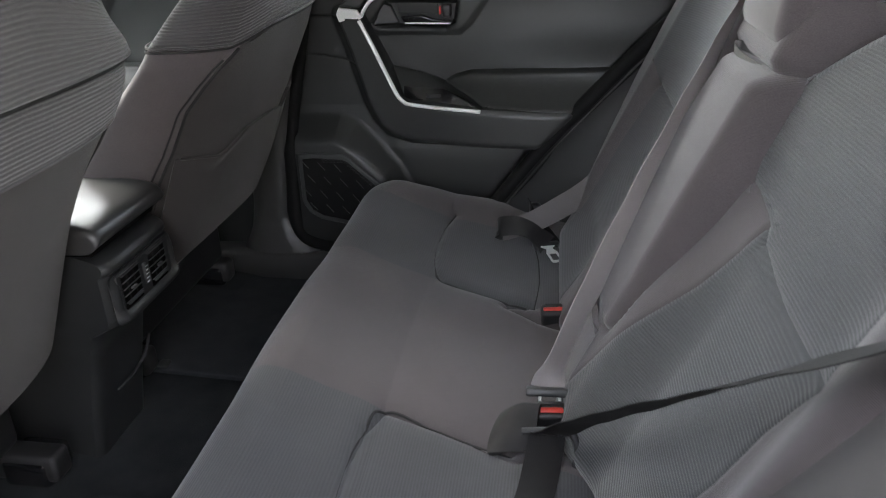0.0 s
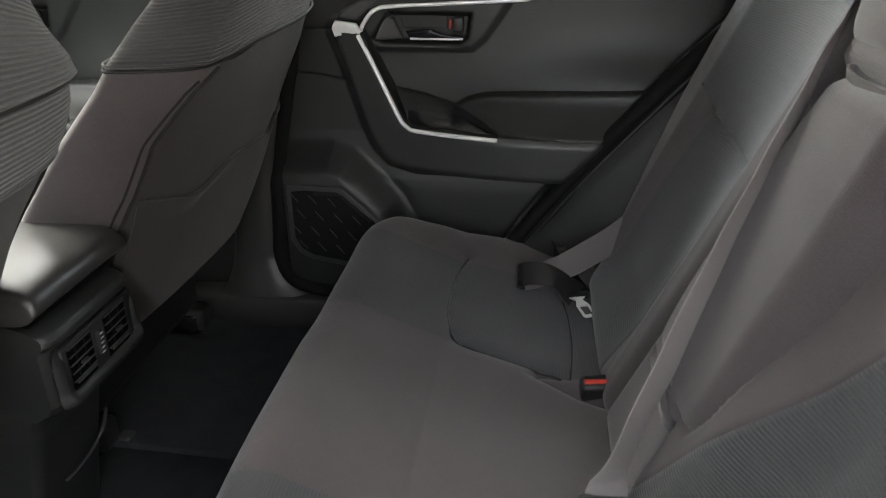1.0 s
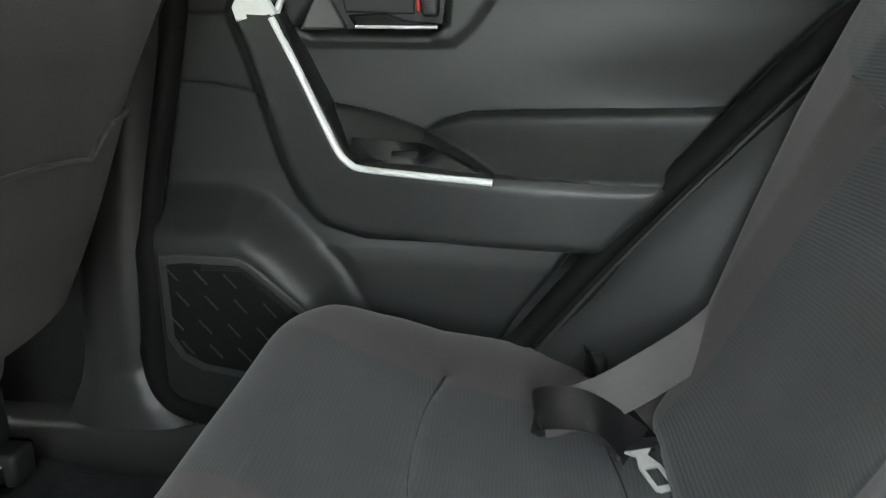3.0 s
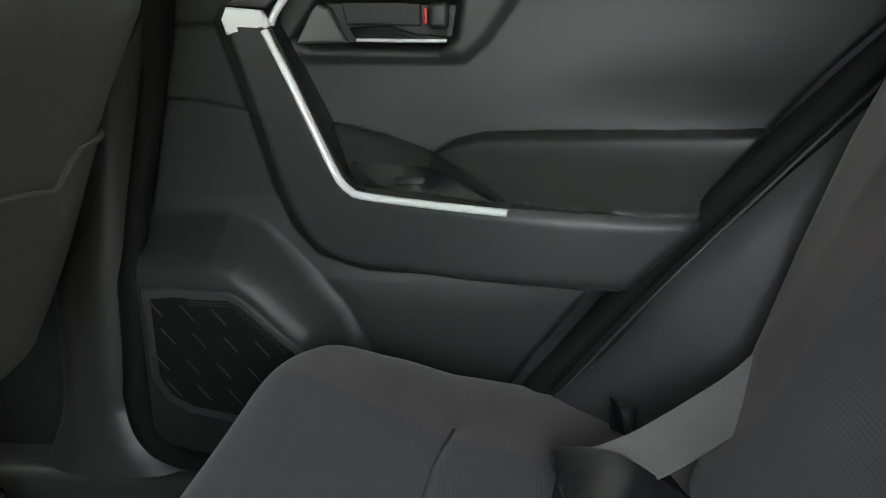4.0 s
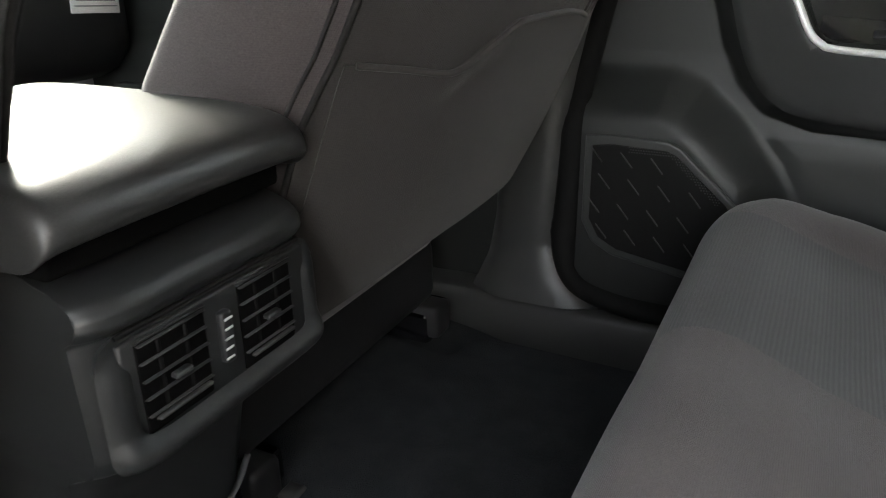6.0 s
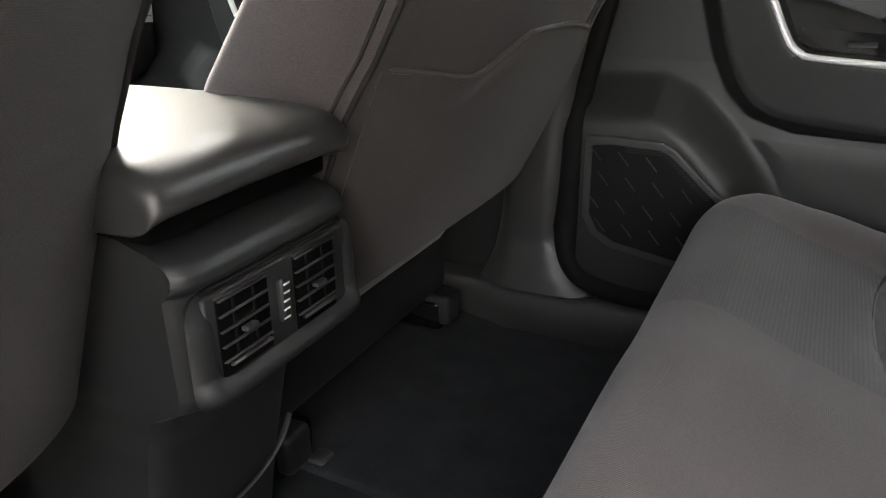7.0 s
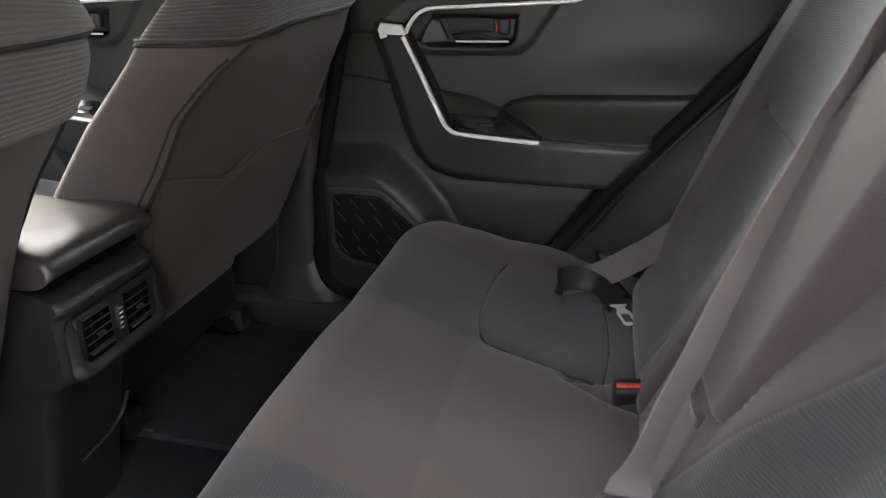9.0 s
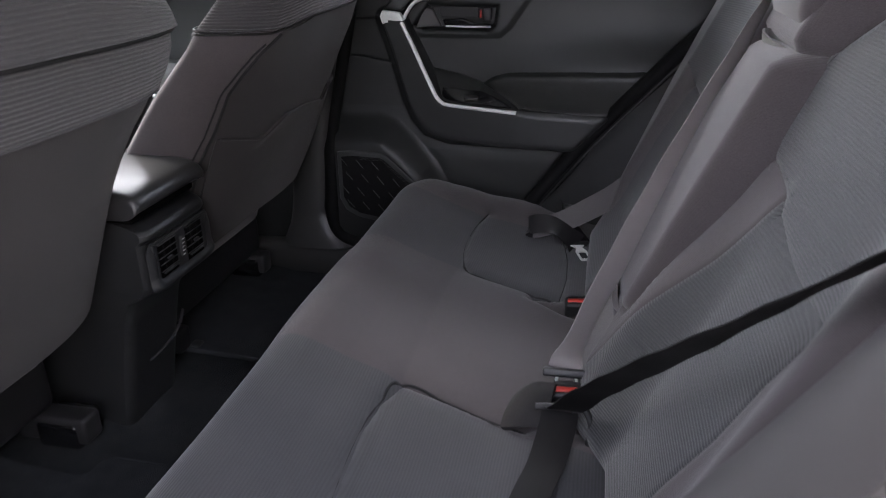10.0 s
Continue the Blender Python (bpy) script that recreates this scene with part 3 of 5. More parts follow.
def build_door(dx, dz, x0, x1, label, turned=1.0):
    door = thing("door_panel", label, "car door", kind="structure")

    def at(x, z, d=0.0):
        xx, zz = np.array([[x]]), np.array([[z]])
        return (x + dx, float(door_y(xx, zz)[0, 0]) - d, z + dz)

    fine = 0.0020 if turned else 0.0032
    X, Z = grid(x0, x1, int((x1 - x0) / fine), 0.225, 0.905, int(0.68 / fine))
    Yd = door_y(X, Z) + turned * rear_return(X, Z)
    part("skin", sheet(stack(X + dx, Yd, Z + dz), 0.004, flip=True, angle=70), DOORSKIN, door)
    # cap rail along the window
    part("window_rail", tube([(x0 + dx, 1.765, 0.897 + dz), (x1 + dx, 1.765, 0.905 + dz)], 0.022, 12, step=0.05), DOORSKIN, door)

    # bezel band, a plate of its own over the skin
    U, V = grid(0, 1, 160, 0, 1, 18)
    a, b = curve_points([(x, 0, z) for x, z in BAND_OUT], 0.002), curve_points([(x, 0, z) for x, z in BAND_IN], 0.002)

    def along(c):
        s = np.linspace(0, 1, len(c))
        return np.stack([np.interp(U[:, 0], s, c[:, 0]), np.interp(U[:, 0], s, c[:, 2])], axis=-1)
    A, B = along(a), along(b)
    G = A[:, None] * (1 - V[:, :, None]) + B[:, None] * V[:, :, None]
    edge = np.minimum(V, 1 - V)
    part("bezel", sheet(stack(G[:, :, 0] + dx, band_y(G[:, :, 0]) - 0.004 + 0.006 * np.clip(1 - edge / 0.09, 0, 1) ** 2 + 0.003 * (1 - V) + turned * rear_return(G[:, :, 0], G[:, :, 1]), G[:, :, 1] + dz), 0.006, flip=True, angle=70),
         BEZEL, door)

    # bright strip: down the bezel's inner edge, round the corner and back
    path = [(-0.398, 0.800), (-0.370, 0.748), (-0.342, 0.692), (-0.318, 0.645), (-0.309, 0.632), (-0.298, 0.624), (-0.283, 0.620), (-0.20, 0.618), (-0.119, 0.616)]
    part("bright_strip", tube([(x + dx, band_y(x) - 0.0065, z + dz) for x, z in path], 0.0060, 10, 0.7), SILVER, door, "satin silver trim strip")
    up = [(-0.398, 0.800), (-0.392, 0.816), (-0.376, 0.838), (-0.362, 0.847), (-0.335, 0.852), (-0.20, 0.857), (-0.09, 0.861), (-0.066, 0.864), (-0.046, 0.873)]
    part("bright_strip", tube([(x + dx, 1.738 + 0.08 * (x + 0.398), z + dz) for x, z in up], 0.0062, 10, 0.7, taper=False), SILVER, door, "satin silver trim strip")
    tab = [(-0.449, 0.795), (-0.454, 0.812), (-0.447, 0.826), (-0.402, 0.822), (-0.392, 0.806), (-0.400, 0.798)]
    part("strip_tab", prism(tab, lambda u, v, d: (u + dx, band_y(u) - 0.008 + d, v + dz), 0.012, 0.003), SILVER, door, "satin silver trim end")
    # cap over the strip
    cap = [(-0.447, 0.828), (-0.425, 0.850), (-0.395, 0.866), (-0.30, 0.872), (-0.06, 0.880), (-0.10, 0.868), (-0.34, 0.860), (-0.372, 0.850), (-0.402, 0.824)]
    part("strip_cap", prism(cap, lambda u, v, d: (u + dx, 1.738 + 0.05 * (u + 0.398) + d, v + dz), 0.03, 0.006, 3), BEZEL, door)

    # handle: lever, pivot and lock knob in the bowl
    h = part("handle", prism([(-0.300, 0.787), (-0.196, 0.786), (-0.190, 0.793), (-0.235, 0.797), (-0.262, 0.806), (-0.310, 0.803)],
                             lambda u, v, d: (u + dx, 1.755 + d, v + dz), 0.012, 0.004, 3), GLOSS, door, "gloss black door handle")
    part("handle_edge", tube([(-0.300 + dx, 1.7545, 0.789 + dz), (-0.25 + dx, 1.7525, 0.7885 + dz), (-0.195 + dx, 1.7525, 0.7885 + dz)], 0.0022, 8), STEEL, h)
    part("handle_pivot", prism([(-0.375, 0.784), (-0.315, 0.784), (-0.335, 0.825), (-0.352, 0.832)], lambda u, v, d: (u + dx, 1.772 + 0.35 * (u + 0.34) + d, v + dz), 0.014, 0.004, 3), PILLAR, door)
    part("handle_plate", prism([(-0.318, 0.806), (-0.228, 0.804), (-0.228, 0.838), (-0.325, 0.836)], lambda u, v, d: (u + dx, 1.782 + d, v + dz), 0.006, 0.002), PAD, door)
    knob = part("lock_knob", rbox(-0.204 + dx, 1.757, 0.816 + dz, 0.022, 0.018, 0.030, 0.006, 3), BLACK, door)
    part("red_mark", rbox(-0.2195 + dx, 1.760, 0.816 + dz, 0.004, 0.008, 0.018, 0.001, 1), REDLINE, knob, "red unlocked mark")

    # switch plate in the grip hollow
    U, V = grid(0, 1, 60, 0, 1, 14)
    Xp = -0.303 + 0.182 * U
    Zp = interp(Xp, [(-0.31, 0.630), (-0.290, 0.6225), (-0.20, 0.6205), (-0.12, 0.6185)]) * (1 - V) + interp(Xp, [(-0.31, 0.652), (-0.20, 0.644), (-0.15, 0.6315), (-0.12, 0.6195)]) * V
    sp = part("switch_plate", sheet(stack(Xp + dx, door_y(Xp, Zp) - 0.003, Zp + dz), 0.003, flip=True), GLOSS, door, "gloss black window switch plate")
    c = at(-0.232, 0.634, 0.004)
    part("window_switch", rbox(c[0], c[1], c[2], 0.034, 0.010, 0.009, 0.002, 2, Matrix.Rotation(radians(38), 4, "X")), BLACK, sp)

    # speaker grille
    yb, gz = 1.692, 0.010
    outline = [(-0.566, 0.486), (-0.535, 0.490), (-0.455, 0.487), (-0.440, 0.480), (-0.365, 0.412), (-0.353, 0.395), (-0.36, 0.30), (-0.39, 0.295), (-0.52, 0.318), (-0.550, 0.335), (-0.566, 0.365)]
    gr = part("speaker_grille", prism(outline, lambda u, v, d: (u + dx, yb - 0.004 + d, v + gz + dz), 0.022, 0.004, 3), BEZEL, door, "dark speaker grille with short bright dashes")
    c0 = (-0.47, 0.40)
    inner = [(c0[0] + (u - c0[0]) * 0.88, c0[1] + (v - c0[1]) * 0.86) for u, v in outline]
    part("grille_mesh", prism(inner, lambda u, v, d: (u + dx, yb - 0.0055 + d, v + gz + dz), 0.006, 0.001, 1), GRILLE, gr)
    dash = None
    for i in range(5):
        for j in range(4):
            u = -0.548 + 0.040 * i + 0.012 * (j % 2)
            v = 0.462 - 0.036 * j - 0.004 * i
            if v > 0.50 - 0.9 * max(0, u + 0.462) - 0.02 or u > -0.40 + 0.0 * j:
                continue
            if dash is None:
                bm = rbox(0, 0, 0, 0.026, 0.003, 0.0014, 0.0005, 1, Matrix.Rotation(radians(50), 4, "Y"))
                dash = part("grille_dash", bm, DASH, gr)
                dash.location = (u + dx, yb - 0.0062, v + gz + dz)
            else:
                o = dash.copy()
                scene.collection.objects.link(o)
                o.location = (u + dx, yb - 0.0062, v + gz + dz)
    # small holes along the grille's upper corner
    bm = bmesh.new()
    for i in range(44):
        for j in range(20):
            u, v = -0.505 + 0.0034 * i + 0.0017 * (j % 2), 0.476 - 0.0034 * j
            band = abs((0.478 - v) - max(0.0, (u + 0.452)) * 0.92)
            if band < 0.011 and u < -0.385:
                bmesh.ops.create_circle(bm, cap_ends=True, segments=6, radius=0.0011, matrix=Matrix.Translation((u + dx, yb - 0.0059, v + gz + dz)) @ Matrix.Rotation(radians(90), 4, "X"))
    tagged(part("grille_holes", bm, DASH, gr), kind="stuff")
    return door


build_door(0.0, 0.0, -0.572, 0.36, "closed rear door with dark grained panel and silver strip")
build_door(-0.885, 0.015, -0.62, 0.235, "closed front door with dark grained panel and silver strip", 0.0)


# ---------------------------------------------------------------- rear bench: cushion
SEAM_FAR = [(-0.168, 1.560), (-0.182, 1.510), (-0.188, 1.440), (-0.187, 1.370), (-0.176, 1.305), (-0.157, 1.258), (-0.095, 1.234), (-0.036, 1.210), (0.004, 1.195)]
SEAM_NEAR = [(-0.172, 0.500), (-0.190, 0.570), (-0.200, 0.640), (-0.204, 0.740), (-0.196, 0.805), (-0.178, 0.850), (-0.102, 0.834), (0.0, 0.808)]
REAR_SEAM_FAR = [(0.018, 1.195), (0.024, 1.300), (0.020, 1.400), (0.010, 1.470)]


def cushion_top(X, Y):
    """Height of the cushion's upper side."""
    z = 0.372 + interp(-X, [(-0.05, 0), (0.05, 0.004), (0.18, 0.020), (0.26, 0.044), (0.32, 0.068), (0.37, 0.080), (0.42, 0.082)])
    out = np.abs(Y - YC)
    z = z + 0.010 * np.exp(-((out - 0.02) / 0.17) ** 4) * ease((0.10 - X) / 0.2)             # middle place stands up
    z = z - 0.010 * np.exp(-((out - 0.36) / 0.13) ** 2) * np.exp(-((X + 0.06) / 0.16) ** 2)  # outer places are dished
    z = z + 0.018 * np.exp(-((out - 0.60) / 0.07) ** 2) * ease((-X + 0.04) / 0.16) * (1 - 0.8 * ease((-X - 0.22) / 0.12))            # side bolsters
    z = z - 0.11 * np.clip((out - 0.605) / 0.075, 0, 1.3) ** 2.6                              # rounded ends
    for seam, deep in ((SEAM_FAR, 0.008), (SEAM_NEAR, 0.008), (REAR_SEAM_FAR, 0.006)):
        d = line_distance(X, Y, seam)
        z = z - deep * np.exp(-(d / 0.0045) ** 2) - 0.004 * np.exp(-(d / 0.018) ** 2)
    # slots where the buckles come up
    z = z - 0.018 * np.exp(-(line_distance(X, Y, [(-0.032, 1.192), (0.03, 1.150), (0.09, 1.13)]) / 0.012) ** 2)
    z = z - 0.012 * np.exp(-(line_distance(X, Y, [(0.02, 0.83), (0.09, 0.83)]) / 0.02) ** 2)
    z = z - 0.020 * ease((X - 0.055) / 0.08)
    return z + 0.0012 * np.sin(X * 23 + 2 * np.sin(Y * 7)) * np.sin(Y * 17)


def cushion_point(S, Y):
    """The sheet over the cushion, from its rear (S = 0) over the front lip and down."""
    out = np.abs(Y - YC)
    front = -0.381 + 0.10 * np.clip((out - 0.50) / 0.18, 0, 1) ** 3
    rear = 0.150
    flat = rear - front - 0.060
    k = np.clip((S - flat) / 0.125, 0, 1)
    a = k * np.pi / 2
    x = np.where(S < flat, rear - S, front + 0.060 * (1 - np.sin(a)))
    top = cushion_top(np.maximum(x, front + 0.02), Y)
    drop = 0.062 * (1 - np.cos(a)) ** 1.15
    over = np.maximum(S - flat - 0.125, 0)
    z = top - drop - over
    x = x + 0.16 * over
    return stack(x, Y, np.maximum(z, 0.19))


def cushion_patch(name, lo, hi, mat, parent, ny, label="", rib=False):
    s = np.concatenate([np.linspace(0, 0.46, 150), np.linspace(0.463, 0.80, 90)])
    A, S = np.meshgrid(np.linspace(0, 1, ny), s, indexing="ij")
    xx = 0.150 - S
    l, h = lo(xx), hi(xx)
    Y = l + (h - l) * A
    P = cushion_point(S, Y)
    return part(name, sheet(P, 0.012, uv=np.stack([Y, S], axis=-1), flip=True, angle=80), mat, parent, label)


bench = thing("rear_seat_cushion", "dark grey cloth rear bench cushion with ribbed outer places", "car seat", at=(-0.13, YC, 0.17))
near_edge = lambda x: interp(-x, [(-0.16, 0.775), (0.0, 0.793), (0.102, 0.834), (0.176, 0.852), (0.22, 0.860), (0.30, 0.866), (0.42, 0.872), (0.8, 0.872)])
far_edge = lambda x: interp(-x, [(-0.16, 1.190), (0.0, 1.198), (0.095, 1.235), (0.155, 1.260), (0.22, 1.262), (0.30, 1.272), (0.42, 1.284), (0.8, 1.284)])
far_out = lambda x: interp(-x, [(-0.16, 1.50), (0.0, 1.520), (0.16, 1.542), (0.30, 1.562), (0.42, 1.580), (0.8, 1.585)])
near_out = lambda x: 2 * YC - far_out(x)
cushion_patch("middle_panel", near_edge, far_edge, PLAIN, bench, 120)
cushion_patch("ribbed_panel", far_edge, far_out, RIBBED_LIT, bench, 130, "blue grey ribbed cloth panel")
cushion_patch("ribbed_panel", near_out, near_edge, RIBBED_LIT, bench, 130, "blue grey ribbed cloth panel")
cushion_patch("side_bolster", far_out, lambda x: 1.722 + 0 * x, PLAIN, bench, 60)
cushion_patch("side_bolster", lambda x: 2 * YC - 1.722 + 0 * x, near_out, PLAIN, bench, 60)
for seam in (SEAM_FAR, SEAM_NEAR, REAR_SEAM_FAR):
    c = curve_points([(x, y, 0) for x, y in seam], 0.008)
    thin = seam is REAR_SEAM_FAR
    zz = cushion_top(c[:, 0], c[:, 1]) + (0.0152 if thin else 0.0172)
    part("seam", tube(np.stack([c[:, 0], c[:, 1], zz], axis=-1), 0.0016 if thin else 0.0024, 6, step=0.02), SEAM, bench)
part("foam_core", rbox(-0.14, YC, 0.255, 0.48, 1.24, 0.16, 0.05, 4), BLACK, bench)


# ---------------------------------------------------------------- rear bench: backrests
def back_x(Z):
    return 0.110 + 0.465 * (Z - 0.505)


def far_outline(Z):
    return interp(Z, [(0.34, 1.52), (0.42, 1.530), (0.50, 1.555), (0.60, 1.600), (0.70, 1.635), (0.80, 1.650), (0.90, 1.650), (1.0, 1.62)])


def backrest_depth(Y, Z, mid, lo, hi, seam):
    t = (Y - mid) / 0.185
    d = 0.036 * np.maximum(0, 1 - t * t) * ease((Z - 0.38) / 0.10)
    d = d - 0.010 * np.exp(-((Y - mid) / 0.10) ** 2) * np.exp(-((Z - 0.50) / 0.09) ** 2)     # lumbar swell
    lo_e = np.clip((lo + 0.028 - Y) / 0.028, 0, 1)
    hi_e = np.clip((Y - hi + 0.028) / 0.028, 0, 1)
    d = d + 0.024 * (1 - np.sqrt(np.maximum(0, 1 - lo_e ** 2))) + 0.024 * (1 - np.sqrt(np.maximum(0, 1 - hi_e ** 2)))
    q = line_distance(Y, Z, seam)
    d = d + 0.007 * np.exp(-(q / 0.004) ** 2) + 0.004 * np.exp(-(q / 0.016) ** 2)
    return d


def backrest_patch(name, lo, hi, mat, parent, ny, depth, z0=0.345, label="", z1=None):
    z = np.concatenate([np.linspace(z0, 0.93, 230), 0.93 + 0.055 * np.sin(np.linspace(0.02, 1, 24) * np.pi / 2), [0.985] * 8])
    roll = np.concatenate([np.zeros(230), 0.055 * (1 - np.cos(np.linspace(0.02, 1, 24) * np.pi / 2)), 0.055 + np.linspace(0.008, 0.07, 8)])
    if z1:
        keep = z <= z1
        z, roll = z[keep], roll[keep]
    A, Z = np.meshgrid(np.linspace(0, 1, ny), z, indexing="ij")
    l, h = lo(Z), hi(Z)
    Y = l + (h - l) * A
    x = back_x(Z) + depth(Y, Z) + roll[None, :]
    x = x - 0.02 * np.exp(-((Z - 0.345) / 0.03) ** 2) * 0 + 0.035 * (1 - ease((Z - 0.345) / 0.05))
    s = np.concatenate([[0], np.cumsum(np.hypot(np.diff(z), np.diff(back_x(z) + roll)))])
    return part(name, sheet(stack(x, Y, Z), 0.014, uv=np.stack([Y, np.broadcast_to(s, Y.shape)], axis=-1), flip=False, angle=80), mat, parent, label)


SEAM_B_FAR = [(1.195, 0.716), (1.225, 0.706), (1.257, 0.701), (1.314, 0.697), (1.376, 0.697), (1.440, 0.704), (1.474, 0.712)]
SEAM_B_NEAR = [(0.915, 0.744), (0.850, 0.738), (0.785, 0.729), (0.764, 0.712), (0.703, 0.702), (0.650, 0.697), (0.585, 0.697), (0.520, 0.703)]
far_back = thing("rear_split_seat", "dark grey cloth outer backrest with ribbed middle panel", "car seat", "rear backrests", at=(0.2, 1.38, 0.36))
fb_hi = far_outline
fb_lo = lambda z: 1.118 + 0 * z
fb_depth = lambda Y, Z: 0.018 + backrest_depth(Y, Z, 1.355, 1.118, far_outline(Z), SEAM_B_FAR) + 0.0025 * np.exp(-((Y - fi_lo(Z)) / 0.004) ** 2)
fi_lo = lambda z: interp(z, [(0.34, 1.210), (0.45, 1.205), (0.60, 1.195), (0.74, 1.190), (0.86, 1.20), (1.0, 1.22)])
fi_hi = lambda z: interp(z, [(0.34, 1.480), (0.45, 1.490), (0.60, 1.490), (0.70, 1.472), (0.715, 1.476), (0.735, 1.520), (0.765, 1.590), (0.81, 1.605), (0.85, 1.590), (0.89, 1.52), (0.916, 1.36), (1.0, 1.36)])
backrest_patch("inner_bolster", fb_lo, fi_lo, PLAIN, far_back, 40, fb_depth)
backrest_patch("ribbed_panel", fi_lo, fi_hi, RIBBED_LIT, far_back, 90, fb_depth, label="blue grey ribbed cloth panel")
backrest_patch("outer_bolster", fi_hi, fb_hi, PLAIN, far_back, 50, fb_depth)
part("back_shell", rbox(0.30, 1.37, 0.66, 0.06, 0.40, 0.56, 0.03, 3, Matrix.Rotation(radians(22.8), 4, "Y")), BLACK, far_back)

near_back = thing("rear_split_seat", "dark grey cloth wide backrest holding the folded middle armrest", "car seat", "rear backrests", at=(0.2, 0.75, 0.36))
nb_lo = lambda z: interp(z, [(0.34, 0.52), (0.42, 0.500), (0.50, 0.480), (0.60, 0.455), (0.70, 0.425), (0.80, 0.395), (0.90, 0.38), (1.0, 0.40)])
ARM_R = [(0.36, 0.890), (0.50, 0.880), (0.55, 0.862), (0.66, 0.868), (0.76, 0.876), (0.86, 0.890), (1.0, 0.90)]
arm_r = lambda z: interp(z, ARM_R)


def nb_top(Y):
    """The shoulder's top edge, falling towards the middle."""
    return interp(Y, [(0.40, 0.965), (0.60, 0.955), (0.70, 0.935), (0.76, 0.918), (0.804, 0.900), (0.828, 0.887), (0.852, 0.871), (0.874, 0.856), (0.892, 0.840), (0.92, 0.834), (1.2, 0.834)])


def nb_depth(Y, Z):
    """Depth of the wide backrest behind the bench's plane: dished outer place, forward swell beside the armrest's foot."""
    d = 0.064 - 0.004 * ((Y - 0.66) / 0.2) ** 2 * (np.abs(Y - 0.66) < 0.26)
    d = d - 0.034 * np.exp(-((Y - 0.455) / 0.052) ** 2)                                              # outer bolster
    d = d - 0.044 * ease((Y - 0.735) / 0.13) * ease((0.735 - Z) / 0.20)                              # swell beside the armrest
    d = d - 0.008 * np.exp(-((Y - 0.68) / 0.12) ** 2) * np.exp(-((Z - 0.52) / 0.09) ** 2)            # lumbar swell
    e = np.clip((nb_lo(Z) + 0.028 - Y) / 0.028, 0, 1)
    d = d + 0.024 * (1 - np.sqrt(np.maximum(0, 1 - e ** 2)))
    h = np.clip((Y - 1.114 + 0.02) / 0.02, 0, 1)
    d = d + 0.02 * h ** 2
    q = line_distance(Y, Z, SEAM_B_NEAR)
    d = d + 0.006 * np.exp(-(q / 0.004) ** 2) + 0.004 * np.exp(-(q / 0.016) ** 2)
    well = ease((Y - arm_r(Z) - 0.010) / 0.012) * ease((Z - 0.515) / 0.012)                          # the armrest's recess
    d = d + (0.070 - d) * well
    d = d + (0.105 - d) * ease((Z - nb_top(Y) - 0.006) / 0.030)                                      # behind the shoulder
    hump = ease((Y - 0.884) / 0.046) * ease((Z - 0.838) / 0.034)                                     # centre pad under the headrest
    d = d + (0.016 - d) * hump
    d = d + 0.0025 * np.exp(-((Y - ni_hi(Z)) / 0.004) ** 2) * (Z < 0.73) + 0.0025 * np.exp(-((Y - ni_lo(Z)) / 0.004) ** 2)
    return d


ni_lo = lambda z: interp(z, [(0.34, 0.60), (0.45, 0.590), (0.49, 0.583), (0.572, 0.556), (0.64, 0.546), (0.70, 0.520), (0.74, 0.514), (0.85, 0.510), (1.0, 0.515)])
ni_hi = lambda z: interp(z, [(0.34, 0.965), (0.40, 0.925), (0.486, 0.882), (0.566, 0.843), (0.635, 0.810), (0.691, 0.791), (0.728, 0.781), (0.734, 0.815), (0.741, 0.915),
                             (0.82, 0.905), (0.840, 0.897), (0.862, 0.880), (0.878, 0.860), (0.894, 0.836), (0.908, 0.812), (0.922, 0.775), (0.938, 0.72), (0.952, 0.62), (0.960, 0.518), (1.0, 0.518)])
backrest_patch("outer_bolster", nb_lo, ni_lo, PLAIN, near_back, 60, nb_depth)
backrest_patch("ribbed_panel", ni_lo, ni_hi, RIBBED, near_back, 130, nb_depth, label="blue grey ribbed cloth panel", z1=0.958)
backrest_patch("inner_panel", ni_hi, lambda z: 1.114 + 0 * z, PLAIN, near_back, 280, nb_depth)
part("back_shell", rbox(0.345, 0.78, 0.66, 0.05, 0.62, 0.56, 0.03, 3, Matrix.Rotation(radians(22.8), 4, "Y")), BLACK, near_back)

for nm, seam, owner, deep in (("seam", SEAM_B_FAR, far_back, fb_depth), ("seam", SEAM_B_NEAR, near_back, nb_depth)):
    c = curve_points([(y, z, 0) for y, z in seam], 0.008)
    part(nm, tube(np.stack([back_x(c[:, 1]) + deep(c[:, 0], c[:, 1]) - 0.0152, c[:, 0], c[:, 1]], axis=-1), 0.0015, 6, step=0.02), SEAM, owner)

# folded armrest between the places, with its pull loop
armrest = thing("folding_armrest", "folded cloth middle armrest with a black pull loop", "armrest", at=(0.2, 0.95, 0.51))
A, Z = np.meshgrid(np.linspace(0, 1, 120), np.linspace(0.508, 0.862, 130), indexing="ij")
lo = arm_r(Z)
hi = interp(Z, [(0.508, 1.092), (0.60, 1.106), (0.70, 1.108), (0.80, 1.106), (0.864, 1.100)])
hi = hi - 0.045 * (1 - np.sqrt(np.maximum(0, 1 - np.clip((0.558 - Z) / 0.050, 0, 1) ** 2)))    # round lower corner
Ya = lo + (hi - lo) * A
near_round = np.clip(1 - (Ya - lo) / 0.040, 0, 1)
far_round = np.clip(1 - (hi - Ya) / 0.026, 0, 1)
top_round = np.clip(1 - (0.862 - Z) / 0.020, 0, 1)
foot_round = np.clip(1 - (Z - 0.508) / 0.036, 0, 1)
